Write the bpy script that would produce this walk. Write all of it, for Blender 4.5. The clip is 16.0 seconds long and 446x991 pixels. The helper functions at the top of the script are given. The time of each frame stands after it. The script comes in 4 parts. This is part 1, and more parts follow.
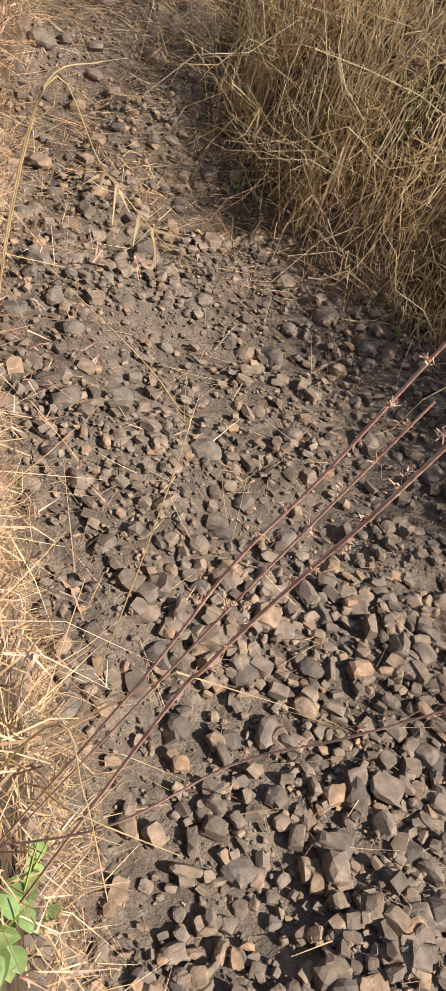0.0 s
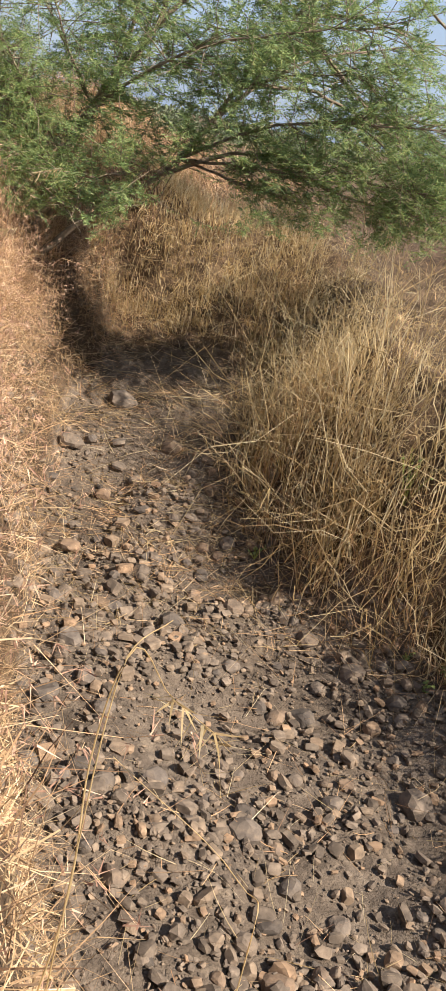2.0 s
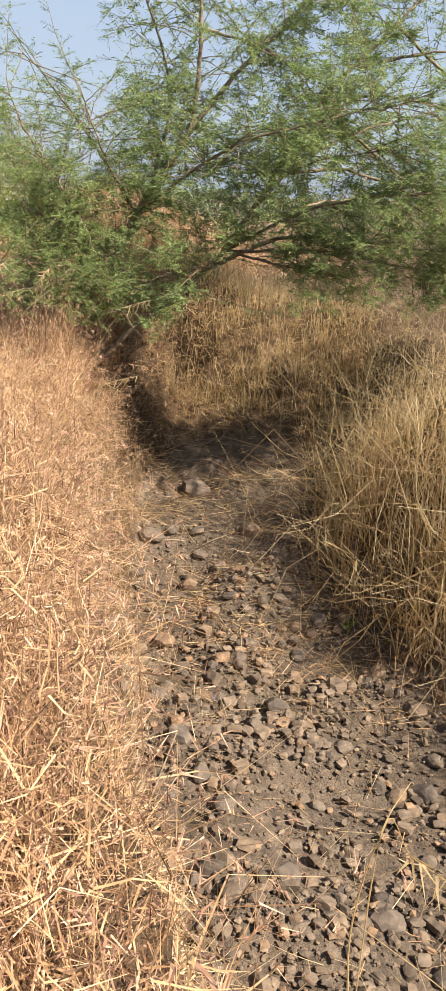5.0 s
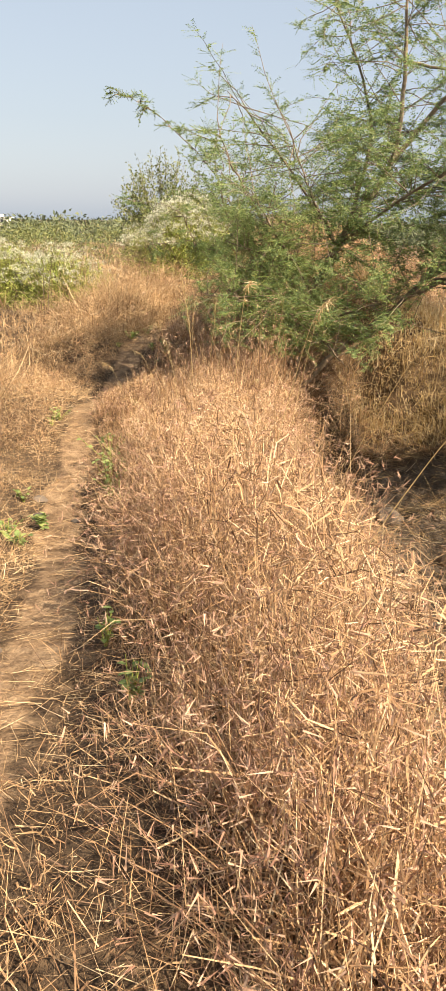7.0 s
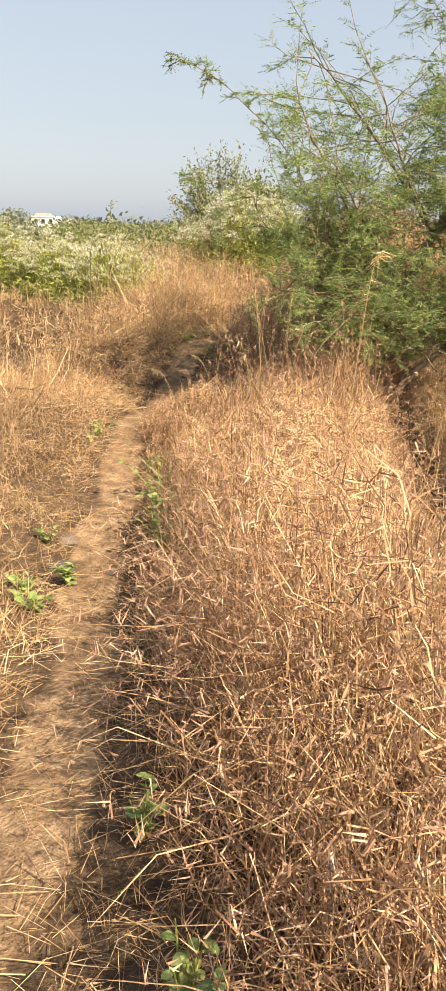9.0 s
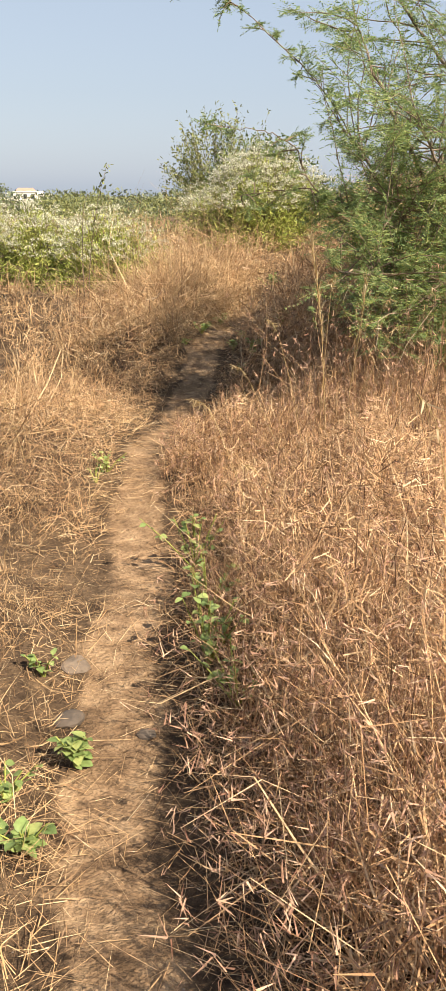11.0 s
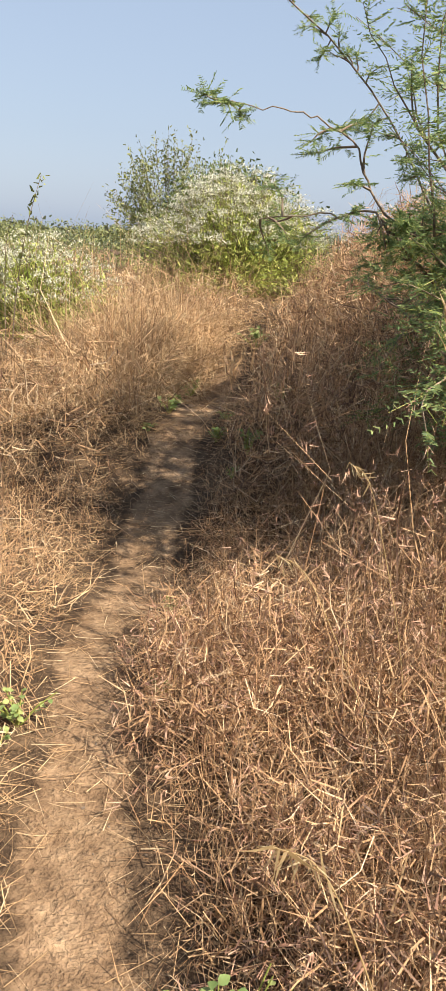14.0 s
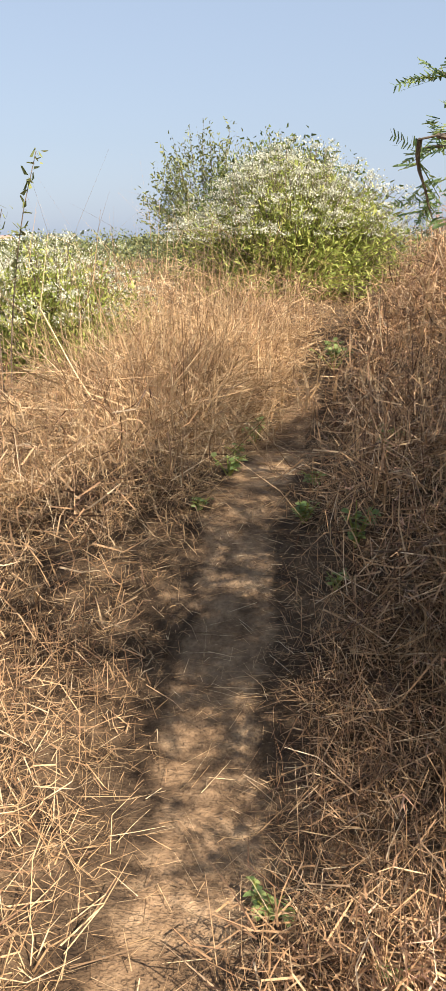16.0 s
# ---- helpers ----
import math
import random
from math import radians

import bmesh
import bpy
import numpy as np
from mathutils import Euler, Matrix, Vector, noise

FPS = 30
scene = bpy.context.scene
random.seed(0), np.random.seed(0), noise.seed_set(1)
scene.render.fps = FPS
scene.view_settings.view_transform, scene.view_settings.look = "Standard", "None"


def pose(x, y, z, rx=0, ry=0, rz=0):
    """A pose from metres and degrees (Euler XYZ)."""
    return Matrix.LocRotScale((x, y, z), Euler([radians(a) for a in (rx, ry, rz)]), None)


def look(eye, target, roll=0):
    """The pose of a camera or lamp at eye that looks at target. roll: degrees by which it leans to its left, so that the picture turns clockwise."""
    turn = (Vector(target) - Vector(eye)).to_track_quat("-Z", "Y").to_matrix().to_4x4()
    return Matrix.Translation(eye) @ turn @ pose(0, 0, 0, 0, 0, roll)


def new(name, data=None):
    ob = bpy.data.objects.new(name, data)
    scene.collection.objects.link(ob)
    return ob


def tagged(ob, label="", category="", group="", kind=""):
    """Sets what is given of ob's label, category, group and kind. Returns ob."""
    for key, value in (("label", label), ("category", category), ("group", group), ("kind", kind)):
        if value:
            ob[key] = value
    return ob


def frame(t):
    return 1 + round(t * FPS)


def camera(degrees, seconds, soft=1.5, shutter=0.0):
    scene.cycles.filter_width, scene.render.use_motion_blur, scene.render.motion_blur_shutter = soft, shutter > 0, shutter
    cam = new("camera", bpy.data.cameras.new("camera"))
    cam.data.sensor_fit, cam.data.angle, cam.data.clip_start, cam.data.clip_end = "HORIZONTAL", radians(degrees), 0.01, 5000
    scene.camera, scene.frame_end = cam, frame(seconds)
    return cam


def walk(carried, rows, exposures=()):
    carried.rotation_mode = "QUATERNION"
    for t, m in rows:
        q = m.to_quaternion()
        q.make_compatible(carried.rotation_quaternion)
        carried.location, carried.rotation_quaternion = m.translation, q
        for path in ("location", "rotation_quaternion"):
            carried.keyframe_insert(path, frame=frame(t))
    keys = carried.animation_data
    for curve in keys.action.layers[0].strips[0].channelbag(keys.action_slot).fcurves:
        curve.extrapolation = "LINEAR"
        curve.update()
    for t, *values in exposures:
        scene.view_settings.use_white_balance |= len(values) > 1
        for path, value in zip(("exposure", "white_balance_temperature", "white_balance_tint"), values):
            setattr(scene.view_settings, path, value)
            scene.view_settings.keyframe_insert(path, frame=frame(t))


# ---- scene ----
cam = camera(28.3, 16.0, soft=1.15)
PATH = [
    (0, (0.16, 0.205, 1.549), (0.631, 1.589, 0.184), 20.3),
    (0.5, (0.161, 0.216, 1.564), (0.579, 1.672, 0.258), 19.3),
    (1, (0.155, 0.235, 1.59), (0.529, 1.803, 0.406), 18.1),
    (1.5, (0.117, 0.266, 1.662), (0.442, 1.967, 0.661), 15.9),
    (2, (0.057, 0.279, 1.771), (0.387, 2.095, 1.0), 11.6),
    (2.5, (-0.032, 0.301, 1.913), (0.291, 2.166, 1.27), 8.8),
    (3, (-0.11, 0.318, 1.979), (0.168, 2.19, 1.331), 5.7),
    (3.5, (-0.16, 0.324, 2.012), (0.061, 2.188, 1.322), 3.7),
    (3.7, (-0.194, 0.317, 1.998), (0.019, 2.18, 1.304), 3.7),
    (5.8, (-0.142, 0.298, 1.877), (0.026, 2.191, 1.255), 2.7),
    (6, (-0.206, 0.29, 1.922), (-0.042, 2.181, 1.292), 2.9),
    (6.5, (-0.628, 0.222, 1.887), (-0.599, 2.129, 1.285), 1.3),
    (7, (-0.809, 0.243, 1.901), (-0.939, 2.148, 1.306), 0.6),
    (7.5, (-0.892, 0.48, 1.818), (-1.116, 2.374, 1.215), 0.9),
    (8, (-0.969, 0.833, 1.807), (-1.225, 2.721, 1.199), 0.8),
    (8.5, (-1.058, 1.23, 1.779), (-1.299, 3.127, 1.191), 1.6),
    (9, (-1.09, 1.651, 1.702), (-1.328, 3.548, 1.115), 1.2),
    (9.5, (-1.159, 2.098, 1.662), (-1.432, 3.972, 1.017), 1.4),
    (9.7, (-1.225, 2.282, 1.644), (-1.501, 4.153, 0.992), 2.1),
    (11.8, (-1.823, 4.015, 1.638), (-2.003, 5.902, 1.0), -1.1),
    (12, (-1.841, 4.162, 1.653), (-2.021, 6.048, 1.011), -1.2),
    (12.5, (-1.936, 4.608, 1.635), (-2.074, 6.51, 1.032), -0.2),
    (13, (-2.006, 5.015, 1.617), (-2.088, 6.928, 1.043), 0.3),
    (13.5, (-2.123, 5.491, 1.591), (-2.225, 7.415, 1.054), 0.7),
    (14, (-2.238, 5.97, 1.574), (-2.309, 7.887, 1.008), 2.5),
    (14.5, (-2.282, 6.475, 1.527), (-2.367, 8.382, 0.93), 1.1),
    (15, (-2.396, 6.912, 1.54), (-2.566, 8.813, 0.943), -0.1),
    (15.5, (-2.462, 7.415, 1.489), (-2.649, 9.329, 0.941), -0.2),
    (16, (-2.495, 7.912, 1.461), (-2.68, 9.824, 0.904), -1.2),
]
walk(cam, [(t, look(eye, target, roll)) for t, eye, target, roll in PATH],
     [(0.0, 1.25, 6150, 10), (3.5, 1.36, 6700, 10), (6.3, 1.36, 6850, 10), (7.2, 1.48, 7700, 10), (9.5, 1.48, 7700, 10), (12.2, 1.24, 6750, 10), (16.0, 1.36, 6700, 10)])

# ---------------------------------------------------------------- world, sun
SUN_EL, SUN_AZ = radians(44), radians(-36)      # azimuth counted from +x, negative towards the walker's back
sun_dir = Vector((math.cos(SUN_EL) * math.cos(SUN_AZ), math.cos(SUN_EL) * math.sin(SUN_AZ), math.sin(SUN_EL)))
world = bpy.data.worlds.new("sky")
scene.world = world
world.use_nodes = True
wn = world.node_tree
sky = wn.nodes.new("ShaderNodeTexSky")
sky.sky_type, sky.sun_disc = "NISHITA", False
sky.sun_elevation, sky.sun_rotation = SUN_EL, radians(90) - SUN_AZ
sky.air_density, sky.dust_density, sky.ozone_density = 1.2, 1.1, 1.2
haze = wn.nodes.new("ShaderNodeHueSaturation")
haze.inputs["Saturation"].default_value = 0.62
wn.links.new(sky.outputs[0], haze.inputs["Color"])
veil = wn.nodes.new("ShaderNodeMix")
veil.data_type = "RGBA"
veil.inputs[0].default_value = 0.62
veil.inputs[7].default_value = (2.75, 3.75, 5.6, 1)          # even morning haze over the whole sky
wn.links.new(haze.outputs[0], veil.inputs[6])
wn.links.new(veil.outputs[2], wn.nodes["Background"].inputs[0])
wn.nodes["Background"].inputs[1].default_value = 0.060
sun_data = bpy.data.lights.new("sun", "SUN")
sun_data.energy, sun_data.angle, sun_data.color = 5.0, radians(0.6), (1.0, 0.91, 0.78)
sun = new("sun", sun_data)
sun.matrix_world = look(sun_dir * 50, (0, 0, 0))

rng = np.random.default_rng(11)


# ---------------------------------------------------------------- materials
def material(name):
    m = bpy.data.materials.new(name)
    m.use_nodes = True
    return m, m.node_tree, m.node_tree.nodes["Principled BSDF"]


def ramp_node(nt, stops):
    r = nt.nodes.new("ShaderNodeValToRGB")
    e = r.color_ramp.elements
    while len(e) < len(stops):
        e.new(0.5)
    for el, (p, c) in zip(e, stops):
        el.position, el.color = p, (*c, 1)
    return r


def noise_node(nt, scale, detail=4.0, rough=0.6):
    tc = nt.nodes.new("ShaderNodeNewGeometry")
    n = nt.nodes.new("ShaderNodeTexNoise")
    n.inputs["Scale"].default_value, n.inputs["Detail"].default_value, n.inputs["Roughness"].default_value = scale, detail, rough
    nt.links.new(tc.outputs["Position"], n.inputs["Vector"])
    return n


def mixed(nt, a, b, fac, kind="MIX"):
    m = nt.nodes.new("ShaderNodeMix")
    m.data_type, m.blend_type = "RGBA", kind
    for sock, v in ((m.inputs[6], a), (m.inputs[7], b), (m.inputs[0], fac)):
        if hasattr(v, "links"):
            nt.links.new(v, sock)
        elif isinstance(v, tuple):
            sock.default_value = (*v, 1)
        else:
            sock.default_value = v
    return m.outputs[2]


def blade_material(name, stops, clear=0.3, rough=0.6, patch=0.25, patch_scale=1.3, object_random=False):
    """Thin plant matter: colour by piece, broad patches, and light let through."""
    m, nt, p = material(name)
    src = nt.nodes.new("ShaderNodeObjectInfo" if object_random else "ShaderNodeNewGeometry")
    r = ramp_node(nt, stops)
    nt.links.new(src.outputs["Random" if object_random else "Random Per Island"], r.inputs[0])
    n = noise_node(nt, patch_scale, 3)
    dark = ramp_node(nt, [(0.35, (1 - patch,) * 3), (0.65, (1 + patch * 0.4,) * 3)])
    nt.links.new(n.outputs[0], dark.inputs[0])
    fine = noise_node(nt, 60, 2)
    fr = ramp_node(nt, [(0.3, (0.78, 0.76, 0.72)), (0.7, (1.08, 1.08, 1.08))])
    nt.links.new(fine.outputs[0], fr.inputs[0])
    c = mixed(nt, mixed(nt, r.outputs[0], dark.outputs[0], 1.0, "MULTIPLY"), fr.outputs[0], 1.0, "MULTIPLY")
    nt.links.new(c, p.inputs["Base Color"])
    p.inputs["Roughness"].default_value = rough
    p.inputs["Specular IOR Level"].default_value = 0.25
    tr = nt.nodes.new("ShaderNodeBsdfTranslucent")
    nt.links.new(c, tr.inputs[0])
    mx = nt.nodes.new("ShaderNodeMixShader")
    mx.inputs[0].default_value = clear
    nt.links.new(p.outputs[0], mx.inputs[1])
    nt.links.new(tr.outputs[0], mx.inputs[2])
    nt.links.new(mx.outputs[0], nt.nodes["Material Output"].inputs[0])
    return m


def solid_material(name, stops, scale, rough, bump, bump_scale, object_random=0.0, island=False):
    """Stone, bark and plaster: two scales of noise in the colour, fine relief."""
    m, nt, p = material(name)
    n = noise_node(nt, scale, 6)
    r = ramp_node(nt, stops)
    nt.links.new(n.outputs[0], r.inputs[0])
    c = r.outputs[0]
    if object_random:
        src = nt.nodes.new("ShaderNodeNewGeometry" if island else "ShaderNodeObjectInfo")
        rr = ramp_node(nt, [(0.0, (0.55, 0.53, 0.51)), (0.45, (0.95, 0.93, 0.92)), (0.8, (1.08, 1.0, 0.9)), (1.0, (1.35, 1.1, 0.88))])
        nt.links.new(src.outputs["Random Per Island" if island else "Random"], rr.inputs[0])
        c = mixed(nt, c, rr.outputs[0], object_random, "MULTIPLY")
    nt.links.new(c, p.inputs["Base Color"])
    p.inputs["Roughness"].default_value = rough
    p.inputs["Specular IOR Level"].default_value = 0.3
    b = nt.nodes.new("ShaderNodeBump")
    b.inputs["Strength"].default_value, b.inputs["Distance"].default_value = bump, 0.01
    nb = noise_node(nt, bump_scale, 5)
    nt.links.new(nb.outputs[0], b.inputs["Height"])
    nt.links.new(b.outputs[0], p.inputs["Normal"])
    return m


STRAW = blade_material("straw", [(0.0, (0.15, 0.09, 0.055)), (0.25, (0.41, 0.26, 0.145)), (0.65, (0.58, 0.39, 0.215)), (0.9, (0.71, 0.525, 0.32)), (1.0, (0.80, 0.645, 0.43))], 0.28)
RUSSET = blade_material("russet_grass", [(0.0, (0.12, 0.068, 0.047)), (0.3, (0.36, 0.212, 0.12)), (0.7, (0.60, 0.38, 0.208)), (0.92, (0.72, 0.51, 0.31)), (1.0, (0.80, 0.635, 0.44))], 0.28)
SEED = blade_material("seed_heads", [(0.0, (0.26, 0.135, 0.095)), (0.5, (0.50, 0.30, 0.205)), (1.0, (0.72, 0.50, 0.36))], 0.25)
PALE = blade_material("pale_straw", [(0.0, (0.26, 0.17, 0.08)), (0.3, (0.55, 0.40, 0.20)), (0.7, (0.72, 0.56, 0.33)), (1.0, (0.86, 0.74, 0.51))], 0.62)
FEATHER = blade_material("feathery_leaf", [(0.0, (0.13, 0.21, 0.09)), (0.5, (0.235, 0.325, 0.13)), (0.85, (0.34, 0.42, 0.17)), (1.0, (0.44, 0.475, 0.21))], 0.55, 0.55, 0.3, 1.6)
BUSH_LEAF = blade_material("bush_leaf", [(0.0, (0.22, 0.28, 0.06)), (0.5, (0.36, 0.41, 0.10)), (1.0, (0.50, 0.50, 0.16))], 0.35, 0.55, 0.25, 2.2)
DARK_LEAF = blade_material("dark_leaf", [(0.0, (0.08, 0.12, 0.035)), (0.6, (0.14, 0.18, 0.05)), (1.0, (0.22, 0.25, 0.07))], 0.25)
GREY_LEAF = blade_material("grey_leaf", [(0.0, (0.14, 0.17, 0.06)), (1.0, (0.30, 0.31, 0.12))], 0.3)
WEED_LEAF = blade_material("weed_leaf", [(0.0, (0.17, 0.25, 0.085)), (0.6, (0.27, 0.36, 0.13)), (1.0, (0.40, 0.45, 0.17))], 0.35, 0.5, 0.2, 9, True)
FLOWER = blade_material("white_flower", [(0.0, (0.45, 0.46, 0.34)), (1.0, (0.70, 0.69, 0.58))], 0.3, 0.7, 0.1)
# greyed green: the haze of distance is mixed into the leaf colour
WOODS = blade_material("far_woods", [(0.0, (0.10, 0.13, 0.075)), (1.0, (0.20, 0.22, 0.13))], 0.2, 0.8, 0.2, 0.05)
RED_STEM = solid_material("red_stem", [(0.3, (0.30, 0.15, 0.11)), (0.7, (0.50, 0.29, 0.20))], 30, 0.6, 0.3, 200)
BARK = solid_material("bark", [(0.3, (0.10, 0.075, 0.05)), (0.55, (0.20, 0.15, 0.105)), (0.75, (0.34, 0.27, 0.20))], 14, 0.85, 0.8, 60)
STONE = solid_material("basalt_stone", [(0.25, (0.065, 0.053, 0.046)), (0.5, (0.125, 0.102, 0.085)), (0.75, (0.215, 0.168, 0.13))], 11, 0.85, 0.55, 70, 1.0)
GRAVEL = solid_material("gravel", [(0.25, (0.082, 0.064, 0.05)), (0.5, (0.16, 0.124, 0.095)), (0.75, (0.27, 0.21, 0.158))], 14, 0.88, 0.5, 90, 1.0, True)
PLASTER = solid_material("white_plaster", [(0.3, (0.70, 0.66, 0.58)), (0.7, (0.82, 0.80, 0.75))], 0.6, 0.8, 0.1, 4)
ROOF = solid_material("roof_tile", [(0.3, (0.36, 0.20, 0.15)), (0.7, (0.46, 0.28, 0.21))], 1.5, 0.8, 0.2, 5)
GLASS = solid_material("dark_window", [(0.3, (0.03, 0.035, 0.04)), (0.7, (0.05, 0.055, 0.06))], 1.0, 0.2, 0.0, 4)


def soil_material():
    """Bare earth: grey-brown silt in the gully, tan dust on the trodden line, litter-brown elsewhere."""
    m, nt, p = material("soil")
    big, mid, fine = noise_node(nt, 0.9, 4), noise_node(nt, 9, 6), noise_node(nt, 70, 5)
    field = ramp_node(nt, [(0.3, (0.05, 0.033, 0.022)), (0.5, (0.10, 0.067, 0.042)), (0.7, (0.18, 0.122, 0.076))])
    trod = ramp_node(nt, [(0.33, (0.14, 0.09, 0.054)), (0.5, (0.27, 0.178, 0.108)), (0.68, (0.40, 0.28, 0.175))])
    silt = ramp_node(nt, [(0.3, (0.075, 0.059, 0.047)), (0.5, (0.135, 0.106, 0.083)), (0.72, (0.215, 0.17, 0.13))])
    for r in (field, trod, silt):
        nt.links.new(mid.outputs[0], r.inputs[0])
    masks = []
    for key in ("trodden", "silt"):
        a = nt.nodes.new("ShaderNodeAttribute")
        a.attribute_name = key
        add = nt.nodes.new("ShaderNodeMath")
        add.operation = "MULTIPLY_ADD"
        nt.links.new(mid.outputs[0], add.inputs[0])
        add.inputs[1].default_value = 0.7
        nt.links.new(a.outputs["Fac"], add.inputs[2])
        st = nt.nodes.new("ShaderNodeMapRange")
        st.inputs[1].default_value, st.inputs[2].default_value = 0.65, 1.0
        nt.links.new(add.outputs[0], st.inputs[0])
        masks.append(st.outputs[0])
    c = mixed(nt, field.outputs[0], trod.outputs[0], masks[0])
    c = mixed(nt, c, silt.outputs[0], masks[1])
    spots = ramp_node(nt, [(0.3, (0.7, 0.68, 0.66)), (0.6, (1.08, 1.06, 1.04))])
    nt.links.new(fine.outputs[0], spots.inputs[0])
    c = mixed(nt, c, spots.outputs[0], 0.9, "MULTIPLY")
    wide = ramp_node(nt, [(0.38, (0.68, 0.66, 0.64)), (0.62, (1.1, 1.1, 1.1))])
    nt.links.new(big.outputs[0], wide.inputs[0])
    c = mixed(nt, c, wide.outputs[0], 0.8, "MULTIPLY")
    nt.links.new(c, p.inputs["Base Color"])
    p.inputs["Roughness"].default_value = 0.95
    p.inputs["Specular IOR Level"].default_value = 0.15
    b = nt.nodes.new("ShaderNodeBump")
    b.inputs["Strength"].default_value, b.inputs["Distance"].default_value = 0.6, 0.02
    nt.links.new(fine.outputs[0], b.inputs["Height"])
    clod = nt.nodes.new("ShaderNodeBump")
    clod.inputs["Strength"].default_value, clod.inputs["Distance"].default_value = 0.9, 0.035
    nt.links.new(noise_node(nt, 26, 4, 0.7).outputs[0], clod.inputs["Height"])
    nt.links.new(clod.outputs[0], b.inputs["Normal"])
    nt.links.new(b.outputs[0], p.inputs["Normal"])
    return m


SOIL = soil_material()


# ---------------------------------------------------------------- mesh helpers
def quad_mesh(name, verts, quads, mat, smooth=False):
    me = bpy.data.meshes.new(name)
    quads = np.asarray(quads, dtype=np.int32)
    me.vertices.add(len(verts))
    me.vertices.foreach_set("co", np.asarray(verts, dtype=np.float32).ravel())
    me.loops.add(quads.size)
    me.loops.foreach_set("vertex_index", quads.ravel())
    me.polygons.add(len(quads))
    me.polygons.foreach_set("loop_start", np.arange(0, quads.size, quads.shape[1], dtype=np.int32))
    me.polygons.foreach_set("use_smooth", np.full(len(quads), smooth, dtype=bool))
    me.update(calc_edges=True)
    me.materials.append(mat)
    return me


def part(name, mesh, parent=None, label=""):
    ob = new(name, mesh)
    if parent is not None:
        ob.parent = parent
    if label:
        ob["label"] = label
    if name in ("twig_work", "stalk_work", "stem_work", "foliage", "blossom", "crown"):
        ob["kind"] = "stuff"
    return ob


def joined(sets):
    verts, quads, n = [], [], 0
    for v, q in sets:
        verts.append(v)
        quads.append(q + n)
        n += len(v)
    return np.concatenate(verts), np.concatenate(quads)


def ribbons(base, length, tilt, bend, azimuth, width, segs=4, power=1.4, tip=0.12, flat=None, curl=None):
    """Curved tapering blades: arrays of one entry a blade. tilt: lean from upright at the foot, bend: added lean at the tip."""
    n = len(base)
    length, tilt, bend, azimuth, width = (np.broadcast_to(np.asarray(a, float), (n,)) for a in (length, tilt, bend, azimuth, width))
    twist = azimuth + np.pi / 2 + rng.normal(0, 0.5, n) if flat is None else azimuth + flat
    side = np.stack([np.cos(twist), np.sin(twist), rng.normal(0, 1.1, n) * np.sin(np.clip(tilt, 0, np.pi))], 1)
    side /= np.linalg.norm(side, axis=1)[:, None]
    p = np.array(base, float)
    rows = []
    turn = azimuth
    for k in range(segs + 1):
        f = k / segs
        if curl is not None:
            turn = azimuth + curl * f
        w = width * (1 - (1 - tip) * f ** 1.6) * 0.5
        rows.append(np.stack([p - side * w[:, None], p + side * w[:, None]], 1))
        th = tilt + bend * ((k + 0.5) / segs) ** power
        if curl is not None:
            th = th + 0.55 * np.sin(curl * 5 + 2.4 * k)
        p = p + (length / segs)[:, None] * np.stack([np.sin(th) * np.cos(turn), np.sin(th) * np.sin(turn), np.cos(th)], 1)
    v = np.stack(rows, 1).reshape(n, -1, 3)
    q = np.array([[2 * k, 2 * k + 1, 2 * k + 3, 2 * k + 2] for k in range(segs)])
    quads = (np.arange(n) * 2 * (segs + 1))[:, None, None] + q[None]
    return v.reshape(-1, 3), quads.reshape(-1, 4)


def blade_points(base, length, tilt, bend, azimuth, at, segs=4, power=1.4, curl=0.0):
    """The place at the fraction at along blades made by ribbons()."""
    p = np.array(base, float)
    for k in range(segs):
        step = np.clip(at * segs - k, 0, 1)
        th = tilt + bend * ((k + 0.5) / segs) ** power
        a = azimuth + curl * k / segs
        th = th + 0.55 * np.sin(np.asarray(curl) * 5 + 2.4 * k)
        p = p + (step * length / segs)[:, None] * np.stack([np.sin(th) * np.cos(a), np.sin(th) * np.sin(a), np.cos(th)], 1)
    return p


def tubes(paths, sides=5):
    """Tapered tubes: a list of (points, radii)."""
    sets = []
    for pts, rad in paths:
        pts, rad = np.asarray(pts, float), np.asarray(rad, float)
        d = np.gradient(pts, axis=0)
        d /= np.linalg.norm(d, axis=1)[:, None] + 1e-9
        ref = np.where(np.abs(d[:, 2:3]) > 0.9, np.array([[1.0, 0, 0]]), np.array([[0, 0, 1.0]]))
        a = np.cross(d, ref)
        a /= np.linalg.norm(a, axis=1)[:, None]
        b = np.cross(d, a)
        ang = np.arange(sides) * 2 * np.pi / sides
        ring = pts[:, None] + rad[:, None, None] * (np.cos(ang)[None, :, None] * a[:, None] + np.sin(ang)[None, :, None] * b[:, None])
        k, s = np.meshgrid(np.arange(len(pts) - 1), np.arange(sides), indexing="ij")
        q = np.stack([k * sides + s, k * sides + (s + 1) % sides, (k + 1) * sides + (s + 1) % sides, (k + 1) * sides + s], -1).reshape(-1, 4)
        sets.append((ring.reshape(-1, 3), q))
    return joined(sets)


